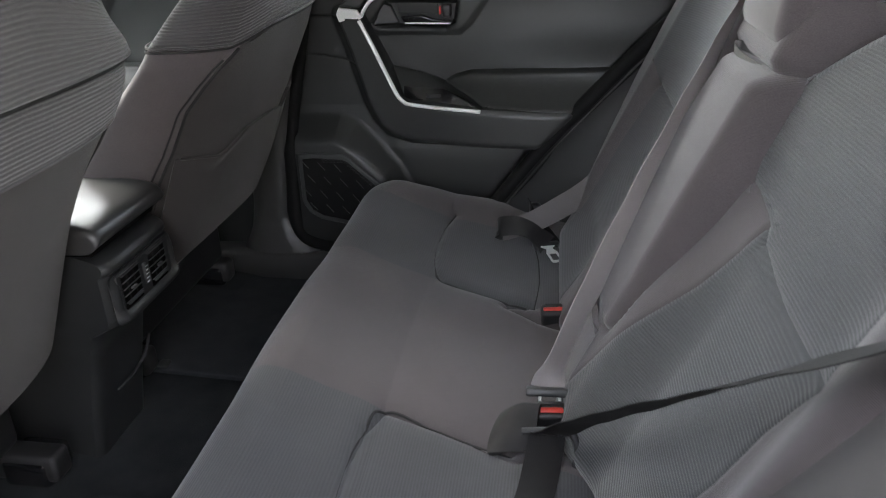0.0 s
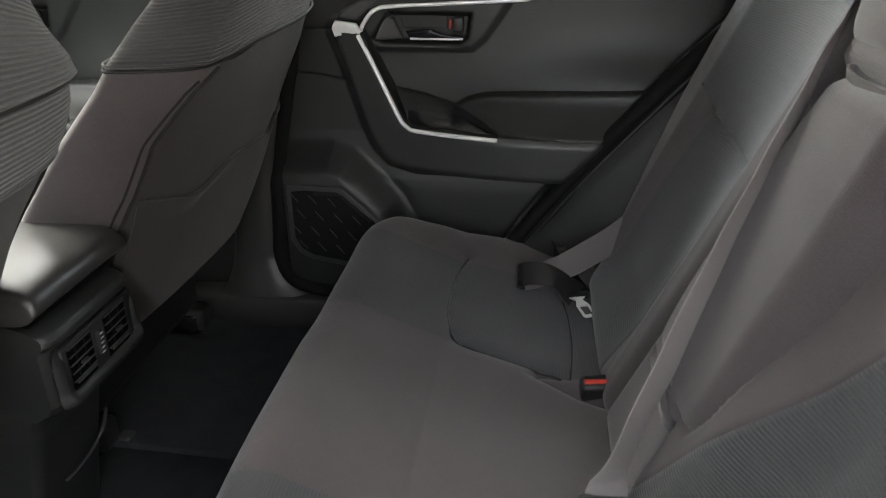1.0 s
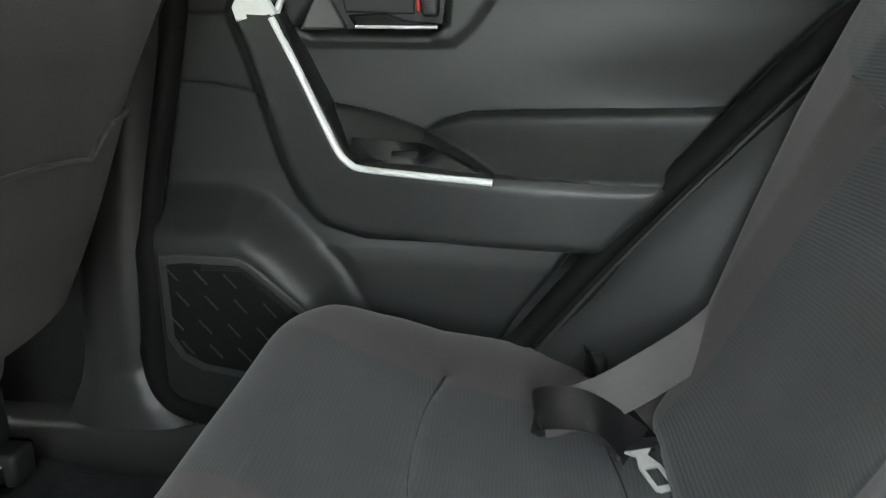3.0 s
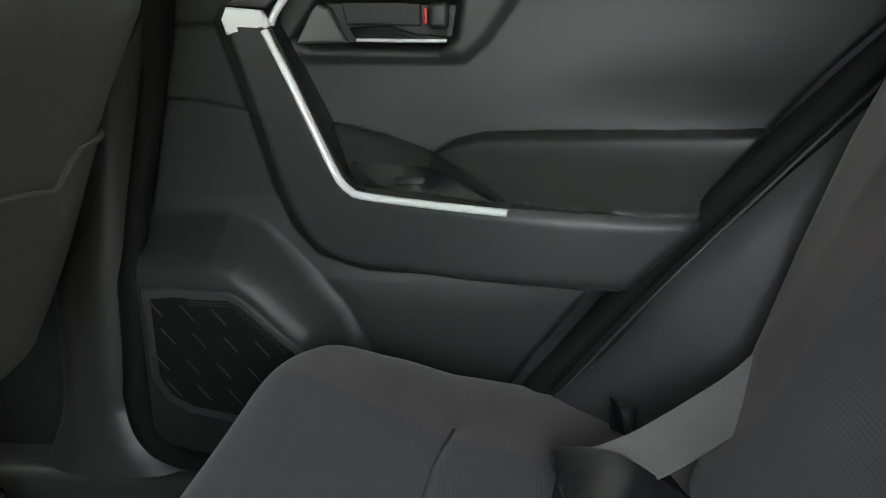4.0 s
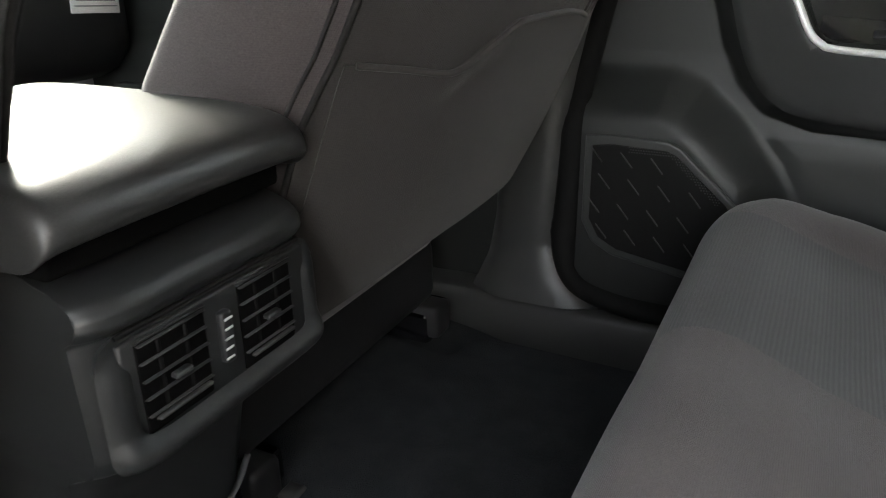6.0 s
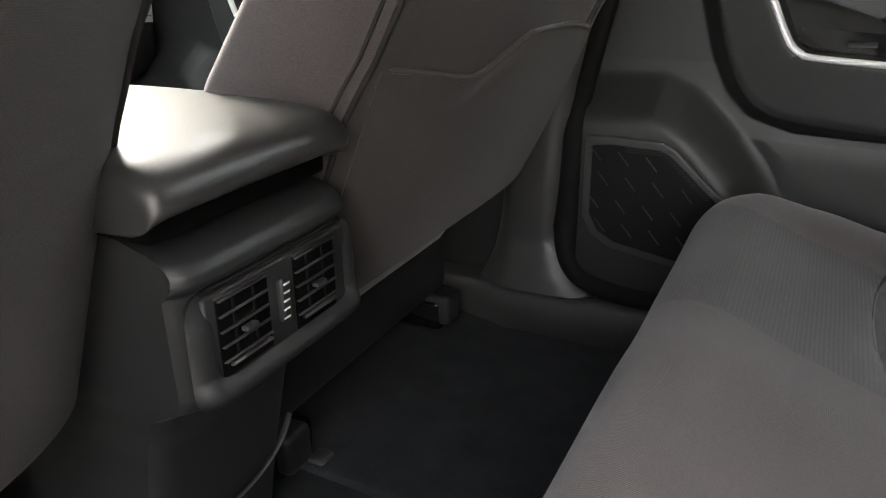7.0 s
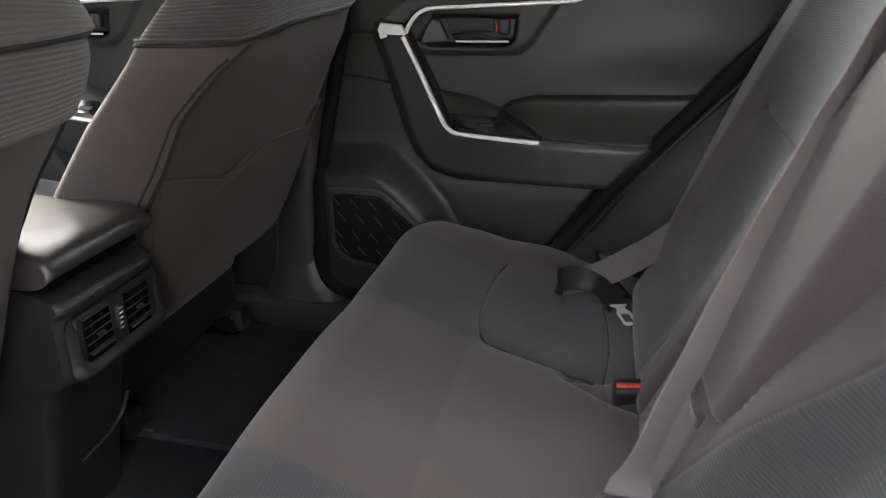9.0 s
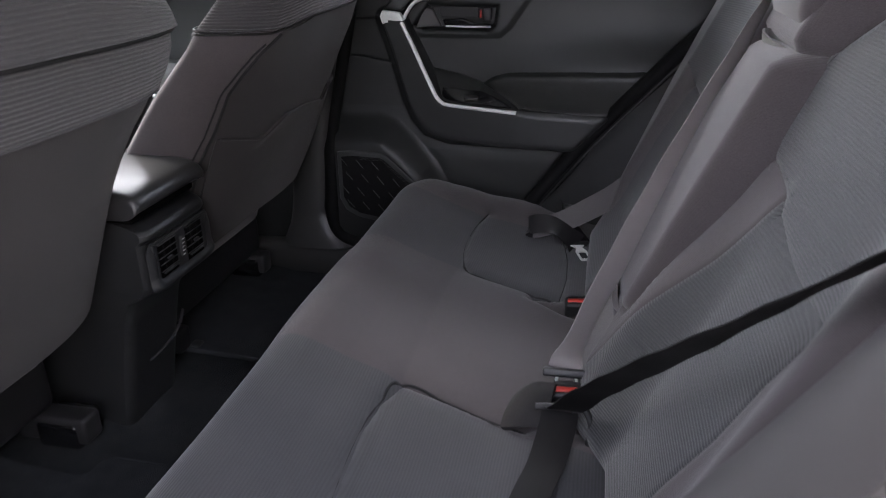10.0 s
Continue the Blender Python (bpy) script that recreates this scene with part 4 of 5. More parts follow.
k = np.clip(np.sqrt(near_round ** 2 + far_round ** 2 + top_round ** 2 + foot_round ** 2), 0, 1)
xa = back_x(Z) - 0.006 + 0.072 * (1 - np.sqrt(np.maximum(0, 1 - k ** 2.2))) - 0.005 * np.sin(A * np.pi) - 0.004 * np.sin((Z - 0.508) / 0.354 * np.pi)
part("pad", sheet(stack(xa, Ya, Z), 0.02, uv=np.stack([Ya, Z], axis=-1), flip=True, angle=80), PLAIN, armrest)
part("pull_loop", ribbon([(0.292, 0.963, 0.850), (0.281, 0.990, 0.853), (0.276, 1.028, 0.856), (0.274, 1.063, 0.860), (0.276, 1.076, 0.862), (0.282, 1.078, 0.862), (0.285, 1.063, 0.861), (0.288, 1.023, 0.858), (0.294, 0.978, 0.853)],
                         [(0.2, 0, 1), (0.1, 0, 1), (0, 0, 1), (-0.1, 0.1, 1), (0, 0.3, 1), (0.2, 0.3, 1), (0.2, 0.1, 1), (0.2, 0, 1), (0.2, 0, 1)], 0.011, 0.0025), BELT_HALF_LIT, armrest, "dark grey pull loop")
# cloth lip below the armrest's foot
U, V = grid(0, 1, 40, 0, 1, 20)
part("foot_flap", sheet(stack(back_x(0.50) - 0.004 + 0.012 * V + 0.012 * np.abs(2 * U - 1) ** 4, 0.915 + 0.18 * U, 0.512 - 0.10 * V - 0.006 * np.sin(U * 9)), 0.008, flip=False), PLAIN, armrest)

# headrest pads along the bench top
headrest = thing("middle_headrest", "low dark cloth middle headrest on the backrest top", "headrest", "rear headrests", at=(0.36, 1.03, 0.90))
part("pad", rbox(0.366, 1.027, 0.980, 0.145, 0.225, 0.23, 0.034, 6, Matrix.Rotation(radians(6), 4, "Y")), PLAIN, headrest)
part("collar", rbox(0.400, 1.027, 0.900, 0.05, 0.15, 0.06, 0.012, 3), BLACK, headrest)


# ---------------------------------------------------------------- front seats
def seat_section(z, driver=False):
    """Rear face, half width, length and squareness of a front backrest at a height."""
    xb = interp(z, [(0.30, -0.665), (0.40, -0.632), (0.455, -0.606), (0.55, -0.563), (0.65, -0.520), (0.75, -0.478), (0.82, -0.448), (0.90, -0.418), (0.97, -0.395), (1.03, -0.385)])
    w = interp(z, [(0.30, 0.235), (0.45, 0.250), (0.60, 0.258), (0.72, 0.260), (0.82, 0.255), (0.90, 0.235), (0.97, 0.195), (1.03, 0.12)])
    if driver:
        dep = interp(z, [(0.30, 0.20), (0.60, 0.23), (0.80, 0.21), (0.95, 0.14), (1.03, 0.08)])
        sq = interp(z, [(0.30, 2.6), (0.45, 2.5), (0.55, 2.2), (0.66, 2.05), (0.74, 2.3), (0.85, 3.0), (1.03, 3.0)])
    else:
        dep = interp(z, [(0.30, 0.36), (0.50, 0.42), (0.65, 0.40), (0.74, 0.34), (0.82, 0.265), (0.85, 0.25), (0.95, 0.16), (1.03, 0.08)])
        sq = interp(z, [(0.30, 2.8), (0.74, 2.8), (0.85, 3.0), (1.03, 3.0)])
    return xb, w, dep, sq


def seat_point(A, Z, yc, grow=0.0, dx=0.0):
    """A: angle round the section in degrees, 0 at the rear face, +90 towards +y."""
    xb, w, dep, sq = seat_section(Z, dx != 0)
    a = np.radians(A)
    c, s = np.cos(a), np.sin(a)
    cx, sy = np.sign(c) * np.abs(c) ** (2 / sq), np.sign(s) * np.abs(s) ** (2 / sq)
    if dx:    # the driver's backrest swells more at its shoulder, towards the console
        x = xb - dep / 2 + (dep / 2 + grow) * cx + dx
        flare = 1 + 0.14 * np.clip(0.5 - 0.5 * cx, 0, 1)
        w = w + (0.038 * ease((Z - 0.70) / 0.12) * (1 - ease((Z - 0.84) / 0.10)) - 0.03 * ease((Z - 0.90) / 0.08)) * (sy > 0)
    else:     # deep side bolsters with a blunt front
        x = xb - dep / 2 + np.where(cx > 0, dep / 2 + grow, 0.04 + grow) * cx
        flare = 1 + 0.07 * np.clip(1 - cx, 0, 1)
    return stack(x, yc + (w * flare + grow) * sy, Z)


def panel_edge(z, driver=False):
    """Angle at which the back panel ends and the piping runs."""
    if driver:
        yn = interp(z, [(0.44, 0.97), (0.62, 0.965), (0.66, 0.955), (0.72, 0.90), (0.80, 0.80), (0.86, 0.76)])
        return np.degrees(np.arcsin(yn ** (seat_section(z, True)[3] / 2)))
    return interp(z, [(0.44, 61), (0.617, 62), (0.67, 59.5), (0.72, 59.5), (0.745, 60), (0.765, 58), (0.788, 55), (0.813, 50), (0.822, 46.5), (0.835, 41), (0.86, 37)])


def seat_patch(name, a0, a1, na, z0, z1, nz, mat, parent, yc, grow=0.0, thick=0.01, label="", dx=0.0):
    """a0, a1: edge angles at a height; z0, z1: lower and upper edge at an angle near those."""
    A, V = grid(0, 1, na, 0, 1, nz)
    guess = a0(0.7) + (a1(0.7) - a0(0.7)) * A
    zz = z0(guess) + (z1(guess) - z0(guess)) * V
    aa = a0(zz) + (a1(zz) - a0(zz)) * A
    if callable(grow):
        grow = grow(zz)
    return part(name, sheet(seat_point(aa, zz, yc, grow, dx), thick, flip=False, angle=80), mat, parent, label)


POCKET = [(-1.0, 0.668), (-0.88, 0.663), (-0.78, 0.658), (-0.70, 0.653), (-0.66, 0.652), (-0.62, 0.656), (-0.57, 0.667), (-0.50, 0.678), (-0.43, 0.684),
          (-0.30, 0.684), (0.0, 0.682), (0.20, 0.676), (0.30, 0.671), (0.345, 0.675), (0.375, 0.690), (0.44, 0.702), (1.0, 0.705)]


def front_seat(yc, label, inner, dx, lift=0.0):
    """inner: +1 where the console lies towards +y."""
    seat = thing("front_seat", label, "car seat", "front seats", at=(-0.7 + dx, yc, 0.17))
    E = lambda z: panel_edge(z, lift > 0)
    if lift:
        zt = lambda a: 0.790 + 0.002 * np.clip(-inner * a / 75, 0, 1.15) ** 2
        low = lambda a: 0.452 + 0 * a
    else:
        zt = lambda a: interp(-inner * a, [(-180, 0.846), (-84, 0.846), (-48, 0.843), (-38, 0.848), (-20, 0.860), (0, 0.864), (38, 0.872), (80, 0.880), (180, 0.880)])
        low = lambda a: 0.482 - 0.045 * np.clip((inner * a - 6) / 36, 0, 1.25) ** 1.6
    side_low = lambda a: np.where(a * inner > 0, 0.440, 0.300 if lift else 0.470) + 0 * a
    seat_patch("back_panel", lambda z: -E(z), E, 110, low, zt, 120, SEATBACK, seat, yc, dx=dx)
    seat_patch("side_panel", E, lambda z: 181 + 0 * z, 80, side_low, zt, 100, PLAIN, seat, yc, dx=dx)
    seat_patch("side_panel", lambda z: -179 + 0 * z, lambda z: -E(z), 80, side_low, zt, 100, PLAIN, seat, yc, dx=dx)
    seat_patch("yoke", lambda z: -179 + 0 * z, lambda z: 181 + 0 * z, 240, lambda a: zt(a) + 0.002, lambda a: 1.03 + 0 * a, 70, YOKE, seat, yc, grow=(lambda z: 0.006 + 0.010 * (z > 0.881) * np.exp(-np.maximum(z - 0.881, 0) / 0.035)) if lift else 0.001, label="ribbed cloth yoke over the seat top", dx=dx)
    # rolled lower edge of the yoke
    aa = np.linspace(-150, 150, 60)
    pts = np.array([seat_point(np.array([[a]]), np.array([[float(zt(np.array(a))) + 0.006]]), yc, 0.006, dx)[0, 0] for a in aa])
    part("yoke_edge", tube(pts, 0.0018, 8), YOKE, seat)
    # dark tube along the yoke's fold, standing for the shadow there
    low_pts = np.array([seat_point(np.array([[a]]), np.array([[0.879 if lift else float(zt(np.array(a))) - 0.001]]), yc, 0.008 if lift else 0.002, dx)[0, 0] for a in aa])
    part("yoke_crease_shade", tube(low_pts, 0.0045 if lift else 0.002, 8), PIPING, seat, "dark tube as the shade in the crease under the yoke")
    # lower cover, sloping forward under the back panel
    wide = 74 if lift else 60
    A, V = grid(-wide, wide, 60, 0, 1, 30)
    P = seat_point(A, low(A) + 0.004 - 0.20 * V, yc, -0.004, dx)
    P[:, :, 0] -= 0.16 * V + 0.02 * V * V
    P[:, :, 1] = yc + (P[:, :, 1] - yc) * (1 - 0.12 * V)
    part("lower_cover", sheet(P, 0.01, flip=True, angle=80), CARPET, seat, "black cloth lower cover")

    # map pocket, on the passenger's seat alone: a second layer with a waved upper edge
    def pocket_top(a):
        q = seat_point(a, 0.655 + 0 * a, 0.0)[..., 1] / 0.26
        return interp(-inner * q, POCKET)
    if not lift:
        A, V = grid(-1, 1, 130, 0, 1, 70)
        aa = A * 58
        zz = low(aa) + 0.006 + (pocket_top(aa) - low(aa) - 0.006) * V
        bulge = 0.004 + 0.005 * np.sin(np.clip(V, 0, 1) * np.pi) * np.cos(np.radians(aa)) + 0.009 * ease((V - 0.85) / 0.15) * np.exp(-((aa * -inner + 26) / 13) ** 2)
        P = seat_point(aa, zz, yc, 0.0, dx)
        P[:, :, 0] += bulge
        part("map_pocket", sheet(P, 0.004, flip=False, angle=80), SEATBACK, seat, "cloth map pocket with waved edge")
        ah = np.linspace(-56, 56, 90)
        hem = seat_point(ah[None, :], pocket_top(ah[None, :]), yc, 0.0, dx)[0]
        hem[:, 0] += 0.0055 + 0.009 * np.exp(-((ah * -inner + 26) / 13) ** 2)
        part("pocket_hem", tube(hem, 0.0026, 8, step=0.02), SEATBACK, seat)
    for e in (-1, 1):
        for off, rad in ((0.0, 0.0028), (4.5, 0.0018)):
            zz = np.linspace(0.455, (0.822 if lift else 0.838) - off * 0.003, 30)
            pts = np.array([seat_point(np.array([[e * (float(E(z)) + off)]]), np.array([[z]]), yc, 0.001 - (0.006 * max(0.0, (float(z) - 0.79) / 0.03) if lift else 0.0), dx)[0, 0] for z in zz])
            part("piping", tube(pts, rad, 8, step=0.02), PIPING, seat)
    # headrest on its two posts
    head = part("headrest", rbox(-0.455 + dx, yc, 1.140, 0.105, 0.27, 0.165, 0.045, 5, Matrix.Rotation(radians(14), 4, "Y")), PLAIN, seat)
    for s in (-1, 1):
        part("headrest_post", tube([(-0.450 + dx, yc + s * 0.075, 1.00), (-0.455 + dx, yc + s * 0.075, 1.08)], 0.006, 10), STEEL, head)
    # seat cushion and its base
    part("cushion", rbox(-0.99 + dx, yc, 0.42, 0.50, 0.50, 0.16, 0.055, 5, Matrix.Rotation(radians(6), 4, "Y")), PLAIN, seat)
    part("base", rbox(-0.98 + dx, yc, 0.305, 0.46, 0.44, 0.10, 0.02, 3), BLACK, seat)
    for s in (-1, 1):
        rail = part("seat_rail", rbox(-0.98, yc + s * 0.20, 0.232, 0.50, 0.045, 0.05, 0.008, 2), BLACK, seat)
        part("rail_cover", open_box(-0.785, yc + s * 0.20 + 0.010, 0.222, 0.080, 0.070, 0.050), GLOSS, rail, "glossy black rail end cover")
        part("rail_bolt", rbox(-0.790, yc + s * 0.20 + 0.010, 0.214, 0.022, 0.018, 0.014, 0.004, 2), STEEL, rail)
    return seat


front_seat(1.385, "dark grey cloth front passenger seat seen from behind", -1, 0.0)
front_seat(0.685, "dark grey cloth driver's seat seen from behind", 1, -0.055, 0.052)


# ---------------------------------------------------------------- centre console
KC = 1.030    # the console's middle line
console = thing("centre_console", "black plastic centre console with padded lid and rear air vents", "console", at=(-0.75, KC, 0.19))


def console_section(z):
    return interp(z, [(0.16, -0.715), (0.30, -0.690), (0.40, -0.668), (0.44, -0.650), (0.450, -0.634), (0.458, -0.618), (0.470, -0.612), (0.548, -0.611), (0.551, -0.606), (0.556, -0.602), (0.563, -0.602),
                      (0.570, -0.608), (0.576, -0.622), (0.582, -0.650), (0.588, -0.69)])


def console_half(z):
    return interp(z, [(0.16, 0.078), (0.40, 0.083), (0.44, 0.089), (0.46, 0.094), (0.55, 0.0965), (0.578, 0.093), (0.588, 0.088)])


A, Z = np.meshgrid(np.linspace(-1, 1, 61), np.concatenate([np.linspace(0.17, 0.43, 30), np.linspace(0.433, 0.588, 90)]), indexing="ij")
P = stack(console_section(Z) - 0.012 * np.abs(A) ** 10, KC + console_half(Z) * A, Z)
part("rear_panel", sheet(P, 0.006, flip=False, angle=60), CONSOLE, console)
for s in (-1, 1):
    U, Z = grid(0, 1, 40, 0.17, 0.588, 60)
    xr = console_section(Z) - 0.012
    part("side_panel", sheet(stack(xr + (-1.5 - xr) * U, KC + s * console_half(Z), Z), 0.006, flip=(s < 0), angle=60), CONSOLE, console)
part("top_tray", rbox(-1.10, KC, 0.578, 0.86, 0.18, 0.02, 0.006, 2), CONSOLE, console)
# raised frame round the vents, its foot drawn out into a lip
U, V = grid(0, 2 * np.pi, 241, 0, 1, 16)


def square_loop(hw, hh):
    c, s = np.cos(U), np.sin(U)
    return np.sign(c) * np.abs(c) ** 0.22 * hw, np.sign(s) * np.abs(s) ** 0.22 * hh


oy, oz = square_loop(0.0935, 0.0415)
iy, iz = square_loop(0.0790, 0.0315)
fy, fz = oy + (iy - oy) * V, oz + (iz - oz) * V + 0.004 * V
foot = ease((-fz - 0.015) / 0.02)
fx = -0.6118 + (0.0075 + 0.0085 * foot) * np.sin(np.clip(V * 0.72 + 0.05, 0, 1) * np.pi) ** 0.8 * (1 - 0.85 * ease((fz - 0.015) / 0.02))
part("vent_frame", sheet(stack(fx, KC + 0.001 + fy, 0.5065 + fz), 0.004, flip=True, angle=70), CONSOLE, console)
part("vent_plate", rbox(-0.6076, KC + 0.001, 0.5095, 0.0086, 0.164, 0.070, 0.002, 2), CONSOLE, console)
# padded lid
bm = bmesh.new()
sec = [(-0.620, 0.605), (-0.602, 0.606), (-0.595, 0.612), (-0.597, 0.622), (-0.605, 0.6325), (-0.625, 0.640), (-0.69, 0.644), (-0.86, 0.645), (-0.878, 0.637), (-0.882, 0.61), (-0.878, 0.604)]
rows = []
for k, (y, sh) in enumerate([(-0.106, 0.016), (-0.104, 0.006), (-0.098, 0.001), (-0.088, 0.0), (-0.03, -0.001), (0.03, -0.001), (0.088, 0.0), (0.098, 0.001), (0.104, 0.006), (0.106, 0.016)]):
    rows.append([bm.verts.new((x - (sh if x > -0.8 else -sh), 1.022 + y, z - (sh * 0.9 if z > 0.60 else -sh * 0.3))) for x, z in sec])
for a, b in zip(rows[:-1], rows[1:]):
    for i in range(len(sec)):
        bm.faces.new((a[i], a[(i + 1) % len(sec)], b[(i + 1) % len(sec)], b[i]))
bm.faces.new(rows[0])
bm.faces.new(rows[-1][::-1])
for f in bm.faces:
    f.smooth = True
lid = part("lid", bm, LID, console, "padded black vinyl armrest lid")
mod = lid.modifiers.new("round", "SUBSURF")
mod.levels = mod.render_levels = 2
# black slab under the lid: the gap's shade as colour
part("lid_gap_shade", rbox(-0.750, 1.022, 0.597, 0.262, 0.186, 0.022, 0.004, 2), HOLLOW_SHADE, console)
# vent bezel: two near-black blocks coloured as shaded openings, each with blades and a knob
FX = -0.6005


def vent(yc, zc, w, h, name="air_vent"):
    # solid block, the opening's inner shade put into its colour
    v = part(name, rbox(FX - 0.0098, yc, zc, 0.016, w, h, 0.002, 2), HOLLOW_SHADE, console, "black air vent with thin blades")
    t = 0.0016
    part("vent_rim", rbox(FX - 0.002, yc, zc + h / 2, 0.003, w, t, 0.0006, 1), BLACK, v)
    for i in range(5):
        z = zc - h / 2 + h * (i + 1.1) / 5.3
        part("blade", rbox(FX - 0.0012, yc, z, 0.004, w - 0.003, 0.0009, 0.0003, 1), BEZEL, v)
    for i in range(2):
        part("upright_blade", rbox(FX - 0.0020, yc + (i - 0.5) * w / 2.6, zc + 0.005, 0.0012, 0.0030, h * 0.82, 0.0004, 1), RUBBER, v)
    part("knob", rbox(FX + 0.001, yc + 0.001, zc - 0.001, 0.006, 0.013, 0.0036, 0.0012, 2), BEZEL, v, "small vent knob")
    part("lower_blade", rbox(FX - 0.001, yc + 0.002, zc - h / 2 + 0.0085, 0.005, w - 0.010, 0.0026, 0.001, 1), BEZEL, v)
    return v


vent(0.985, 0.512, 0.054, 0.060)
vent(1.068, 0.511, 0.054, 0.062)
wheel = part("vent_wheel", rbox(FX - 0.001, 1.026, 0.514, 0.008, 0.010, 0.036, 0.003, 3), BLACK, console)
for i in range(5):
    part("wheel_mark", rbox(FX + 0.0032, 1.026 - 0.0006 * i, 0.514 - (i - 2) * 0.0066, 0.0012, 0.0070, 0.0016, 0.0004, 1), MARK, wheel)
# thin joint over the vents
part("bezel_joint", tube([(FX - 0.0055, KC - 0.080, 0.5485), (FX - 0.0045, KC, 0.5490), (FX - 0.0055, KC + 0.080, 0.5485)], 0.0016, 8), RUBBER, console)
# loose trim clip at the console's foot
part("foot_clip", tube([(-0.668, 1.098, 0.352), (-0.664, 1.075, 0.335), (-0.668, 1.045, 0.317), (-0.676, 1.012, 0.305), (-0.682, 0.998, 0.300)], 0.003, 8, 0.5), BLACK, console)


# ---------------------------------------------------------------- belts and buckles
def tongue_plate(name, at_point, m, parent):
    """A bright latch plate with its window, and a black belt guide."""
    bm = bmesh.new()
    outer = [(-0.006, -0.018), (-0.016, -0.026), (0.016, -0.026), (0.006, -0.018), (0.0125, -0.004), (0.0125, 0.024), (0.009, 0.029), (-0.009, 0.029), (-0.0125, 0.024), (-0.0125, -0.004)]
    inner = [(-0.0086, -0.002), (0.0086, -0.002), (0.0086, 0.0215), (-0.0086, 0.0215)]
    o1 = [bm.verts.new((u, v, 0.0014)) for u, v in outer]
    i1 = [bm.verts.new((u, v, 0.0014)) for u, v in inner]
    edges = []
    for ring in (o1, i1):
        for k in range(len(ring)):
            edges.append(bm.edges.new((ring[k], ring[(k + 1) % len(ring)])))
    bmesh.ops.triangle_fill(bm, use_beauty=True, edges=edges)
    geom = bmesh.ops.extrude_face_region(bm, geom=bm.faces[:])
    bmesh.ops.translate(bm, vec=(0, 0, -0.0028), verts=[v for v in geom["geom"] if isinstance(v, bmesh.types.BMVert)])
    bmesh.ops.transform(bm, matrix=m, verts=bm.verts)
    t = part(name, bm, STEEL, parent, "bright steel latch plate")
    bar = rbox(0, -0.034, 0.001, 0.060, 0.013, 0.008, 0.003, 2)
    bmesh.ops.transform(bar, matrix=m, verts=bar.verts)
    part("plate_cover", bar, BLACK, t)
    for s in (-1, 1):
        ear = rbox(s * 0.027, -0.028, 0.001, 0.007, 0.022, 0.007, 0.003, 2)
        bmesh.ops.transform(ear, matrix=m, verts=ear.verts)
        part("cover_ear", ear, BEZEL, t)
    return t


far_belt = thing("seat_belt", "seat belt folded on the far seat cushion, its run toned lighter as lit", "seat belt", "rear seat belts", at=(0.05, 1.45, 0.38))
# one strap: the run takes the half-lit colour, fold and lap the dark ones
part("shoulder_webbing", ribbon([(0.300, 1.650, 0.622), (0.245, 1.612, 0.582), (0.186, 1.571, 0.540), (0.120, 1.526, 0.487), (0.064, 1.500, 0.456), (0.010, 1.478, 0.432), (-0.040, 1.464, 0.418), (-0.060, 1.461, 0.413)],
                                [(0.2, -0.5, -1.0), (0.3, -0.4, -1.0), (0.35, -0.35, -1.0), (0.42, -0.45, -0.9), (0.40, -0.55, -0.8), (0.25, -0.70, -0.68), (0.05, -0.78, -0.62), (0.0, -0.78, -0.62)], 0.047), BELT_HALF_LIT, far_belt)
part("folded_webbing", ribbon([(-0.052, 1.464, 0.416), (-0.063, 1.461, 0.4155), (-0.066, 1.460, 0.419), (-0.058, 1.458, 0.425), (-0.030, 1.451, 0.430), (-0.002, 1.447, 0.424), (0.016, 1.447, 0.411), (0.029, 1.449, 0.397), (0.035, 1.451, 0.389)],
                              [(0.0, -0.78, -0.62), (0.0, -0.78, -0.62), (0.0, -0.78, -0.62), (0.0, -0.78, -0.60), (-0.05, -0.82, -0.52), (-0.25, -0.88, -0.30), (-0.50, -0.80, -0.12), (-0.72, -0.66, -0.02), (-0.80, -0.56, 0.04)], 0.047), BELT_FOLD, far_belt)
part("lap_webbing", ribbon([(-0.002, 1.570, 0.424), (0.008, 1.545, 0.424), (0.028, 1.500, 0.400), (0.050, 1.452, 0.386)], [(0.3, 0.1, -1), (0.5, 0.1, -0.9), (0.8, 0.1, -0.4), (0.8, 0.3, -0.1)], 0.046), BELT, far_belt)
part("anchor_cover", rbox(0.006, 1.582, 0.414, 0.026, 0.022, 0.030, 0.008, 3), BLACK, far_belt)
mt = Matrix(((0.886, 0.420, -0.194, 0.048), (0.453, -0.876, 0.161, 1.422), (-0.103, -0.230, -0.966, 0.383), (0, 0, 0, 1)))
tongue_plate("tongue", None, mt, far_belt)

centre_belt = thing("seat_belt", "middle seat belt clipped into its buckle, webbing toned as lit", "seat belt", "rear seat belts", at=(0.05, 0.92, 0.38))
part("shoulder_webbing", ribbon([(0.352, 1.214, 0.997), (0.301, 1.166, 0.910), (0.264, 1.126, 0.851), (0.207, 1.066, 0.754), (0.152, 1.009, 0.656), (0.101, 0.956, 0.556), (0.058, 0.920, 0.460), (0.048, 0.909, 0.432), (0.045, 0.905, 0.420)],
                                [(0.25, 0.84, -0.4), (0.34, 0.81, -0.42), (0.44, 0.78, -0.44), (0.54, 0.72, -0.44), (0.62, 0.66, -0.42), (0.64, 0.64, -0.42), (0.62, 0.66, -0.42), (0.95, 0.2, -0.15), (1, -0.05, -0.1)], 0.047), BELT_LIT, centre_belt)
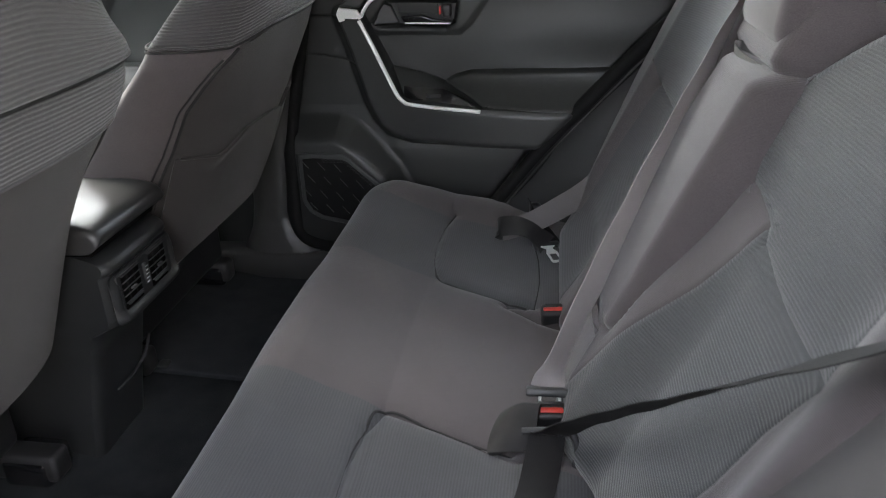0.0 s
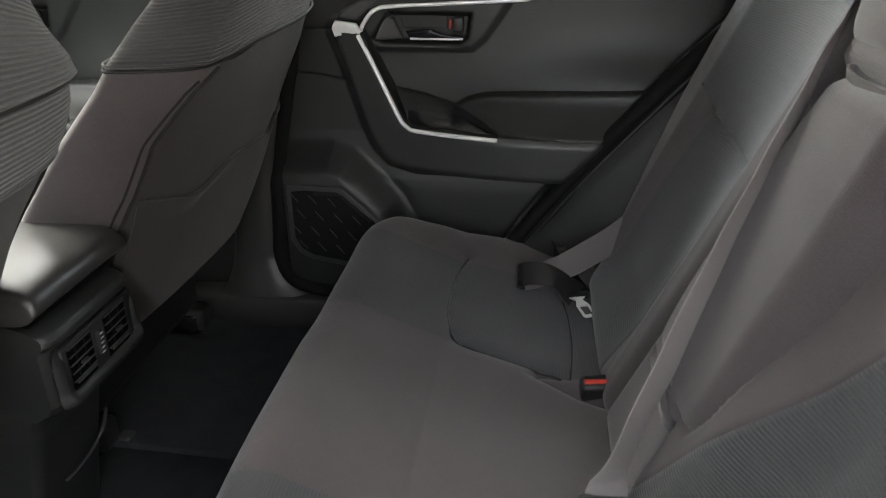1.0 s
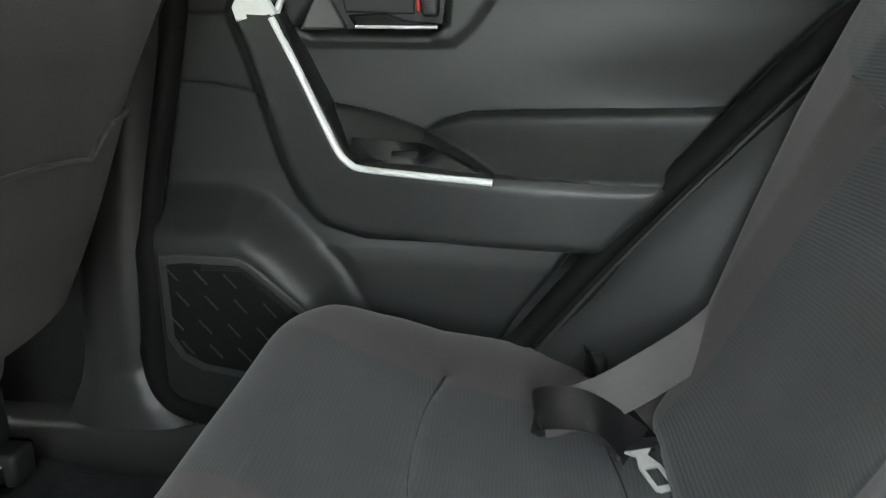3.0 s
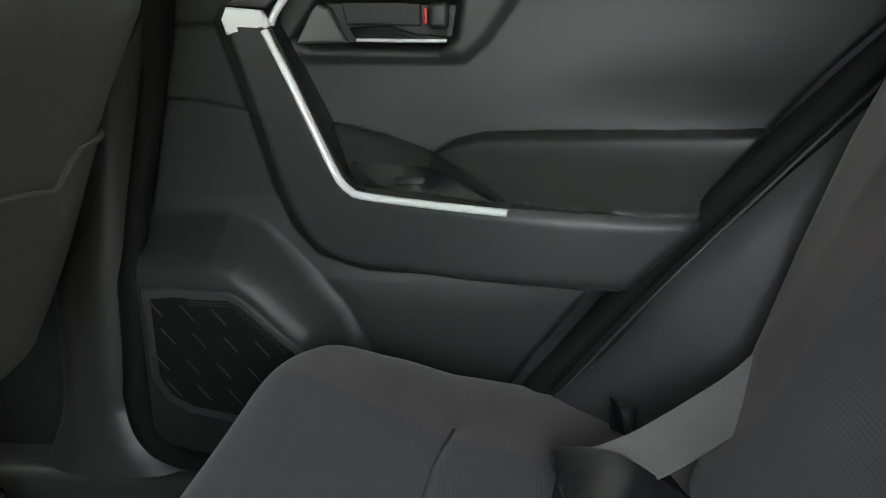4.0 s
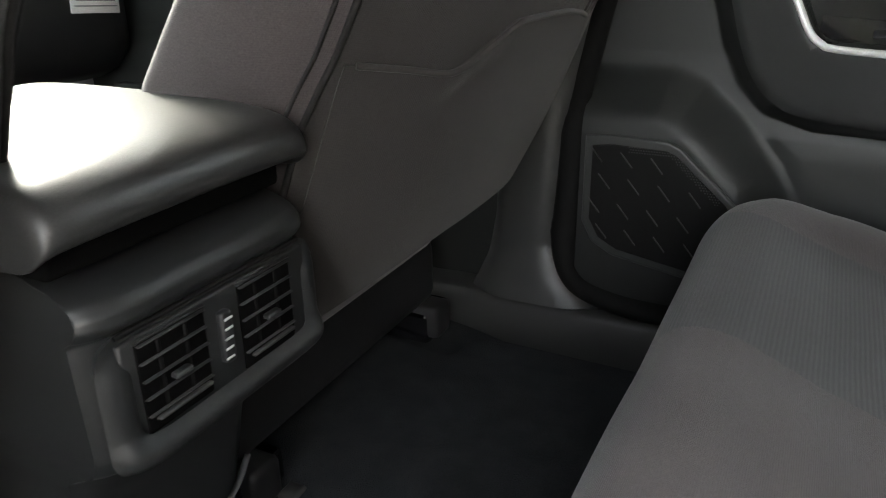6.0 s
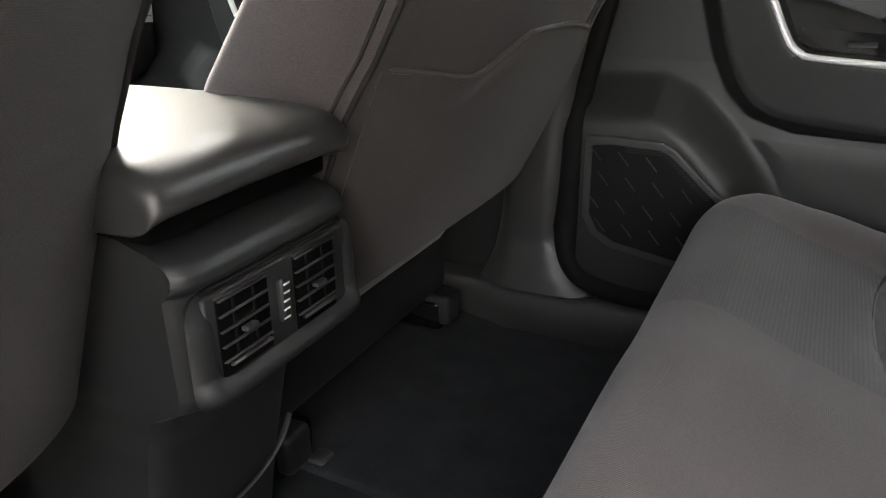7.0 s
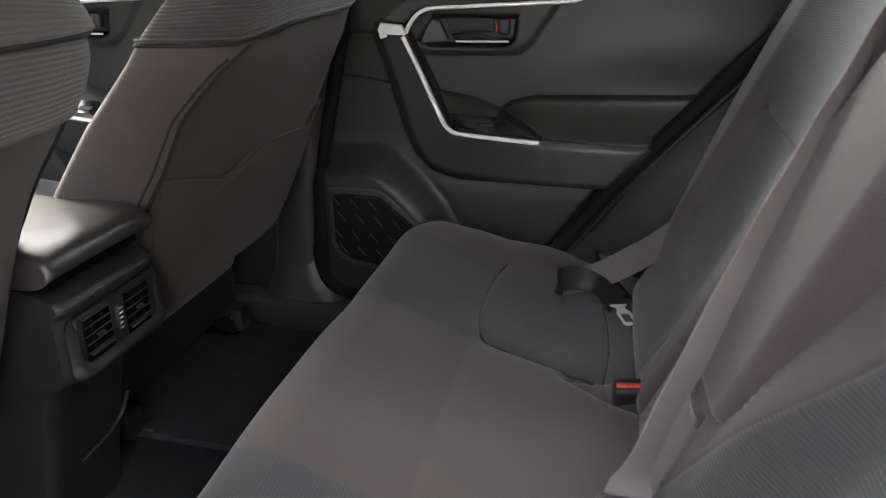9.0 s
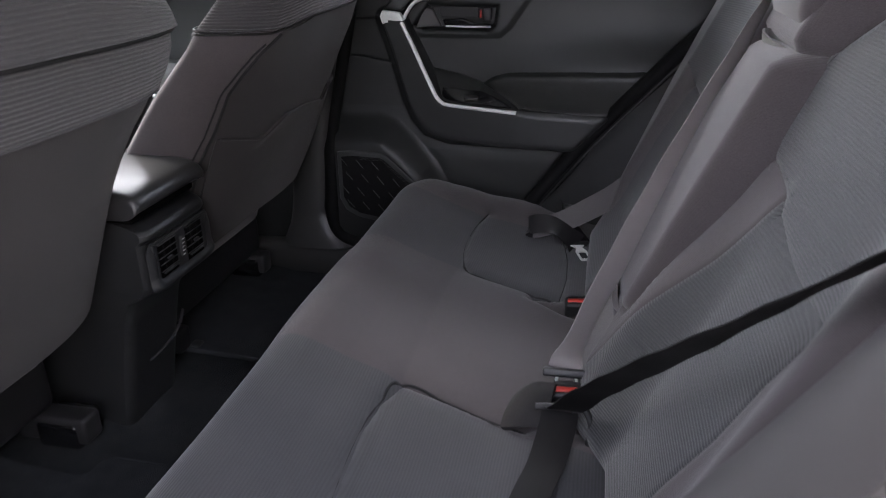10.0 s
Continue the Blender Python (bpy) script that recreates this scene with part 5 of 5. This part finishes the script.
b = part("latch_cover", rbox(0.046, 0.899, 0.420, 0.062, 0.022, 0.012, 0.004, 3, Matrix.Rotation(radians(-25), 4, "X")), BEZEL, centre_belt)
for s in (-1, 1):
    part("latch_prong", tube([(0.049 + s * 0.012, 0.896, 0.416), (0.049 + s * 0.014, 0.889, 0.415), (0.049 + s * 0.012, 0.882, 0.410)], 0.0022, 8, step=0.003), STEEL, b)


def buckle(x, y, z, label, turn, tip, red=True):
    bk = thing("belt_buckle", label, "belt buckle", "belt buckles", at=(x, y, z - 0.05))
    m = Matrix.Rotation(radians(turn), 4, "Z") @ Matrix.Rotation(radians(tip), 4, "X")
    bm = rbox(0, 0, 0, 0.042, 0.030, 0.062, 0.007, 3)
    bmesh.ops.transform(bm, matrix=Matrix.Translation((x, y, z - 0.027)) @ m, verts=bm.verts)
    part("case", bm, BLACK, bk)
    bm = rbox(0, -0.002, 0.0285, 0.034, 0.009, 0.009, 0.0025, 2)
    bmesh.ops.transform(bm, matrix=Matrix.Translation((x, y, z - 0.027)) @ m, verts=bm.verts)
    part("release_button", bm, RED, bk, "red release button")
    bm = rbox(0, 0.005, 0.0355, 0.028, 0.0022, 0.002, 0.0006, 1)
    bmesh.ops.transform(bm, matrix=Matrix.Translation((x, y, z - 0.027)) @ m, verts=bm.verts)
    part("latch_slot", bm, BLACK, bk)
    return bk


buckle(0.050, 1.168, 0.402, "black buckle with red button in the cushion slot", 8, 14)
buckle(0.050, 0.878, 0.414, "black buckle with red button holding the middle belt", 5, 22)

tab = thing("buckle_pocket", "dark cloth tab standing beside the middle buckle", "seat trim", at=(0.0, 0.85, 0.38))
U, V = grid(-1, 1, 30, 0, 1, 24)
part("tab", sheet(stack(-0.020 + 0.055 * V + 0.006 * U, 0.850 + 0.044 * U * (1 - 0.15 * V), 0.374 + (0.036 * (1 - U ** 2 * 0.8) + 0.006) * np.sin(np.clip(V * 1.35 + 0.12, 0, 1) * np.pi / 2)), 0.010, flip=False, angle=80), PIPING, tab)

near_belt = thing("seat_belt", "black near seat belt running across the backrest through a guide", "seat belt", "rear seat belts", at=(0.05, 0.78, 0.38))
part("shoulder_webbing", ribbon([(0.345, 0.20, 1.03), (0.240, 0.414, 0.818), (0.190, 0.515, 0.717), (0.140, 0.617, 0.615), (0.085, 0.728, 0.503), (0.056, 0.792, 0.434), (0.046, 0.808, 0.421)],
                                [(0.26, 0.88, -0.40), (0.32, 0.85, -0.42), (0.46, 0.78, -0.40), (0.80, 0.50, -0.30), (0.95, 0.25, -0.15), (1, 0.05, 0), (1, 0, 0)], 0.047), BELT, near_belt)
part("lap_webbing", ribbon([(0.046, 0.806, 0.420), (0.044, 0.785, 0.408), (0.036, 0.735, 0.394), (0.022, 0.670, 0.390), (0.005, 0.560, 0.385), (0.0, 0.45, 0.395), (0.05, 0.36, 0.36)],
                           [(1, 0, 0), (1, 0.05, 0), (1, 0.1, 0.1), (1, 0.1, 0.15), (1, 0.05, 0.1), (1, 0.2, 0), (1, 0.3, 0)], 0.047), BELT, near_belt)
gd = part("belt_guide", tube([(0.014, 0.808, 0.422), (0.046, 0.810, 0.424), (0.078, 0.811, 0.421)], 0.0052, 10, 0.7), BLACK, near_belt, "black belt guide bar")
part("guide_leg", tube([(0.078, 0.811, 0.421), (0.086, 0.806, 0.405), (0.084, 0.800, 0.375)], 0.005, 8), BLACK, gd)


# ---------------------------------------------------------------- small things
tag = thing("warning_tag", "white and yellow warning label hanging by the front seat", "label", at=(-1.25, 1.50, 0.60))
card = part("card", rbox(0, 0, 0, 0.003, 0.084, 0.100, 0.001, 1, Matrix.Translation((-1.25, 1.517, 0.702)) @ Matrix.Rotation(radians(-4), 4, "X")), PAPER, tag)
part("yellow_band", rbox(0, 0, 0, 0.001, 0.084, 0.013, 0.0003, 1, Matrix.Translation((-1.2478, 1.517, 0.702)) @ Matrix.Rotation(radians(-4), 4, "X") @ Matrix.Translation((0, 0, 0.004))), YELLOW, card, "yellow warning band")
for k in range(5):
    part("text_bar", rbox(0, 0, 0, 0.001, 0.074 - 0.006 * (k % 2), 0.0018, 0.0003, 1, Matrix.Translation((-1.2478, 1.517, 0.702)) @ Matrix.Rotation(radians(-4), 4, "X") @ Matrix.Translation((0, 0, -0.010 - 0.0075 * k))), GREYINK, card)
clipbit = part("floor_bolt_cover", rbox(-0.722, 1.208, 0.208, 0.022, 0.026, 0.012, 0.004, 2), PILLAR)
tagged(clipbit, "small grey plastic cover on the footwell carpet", "bolt cover")
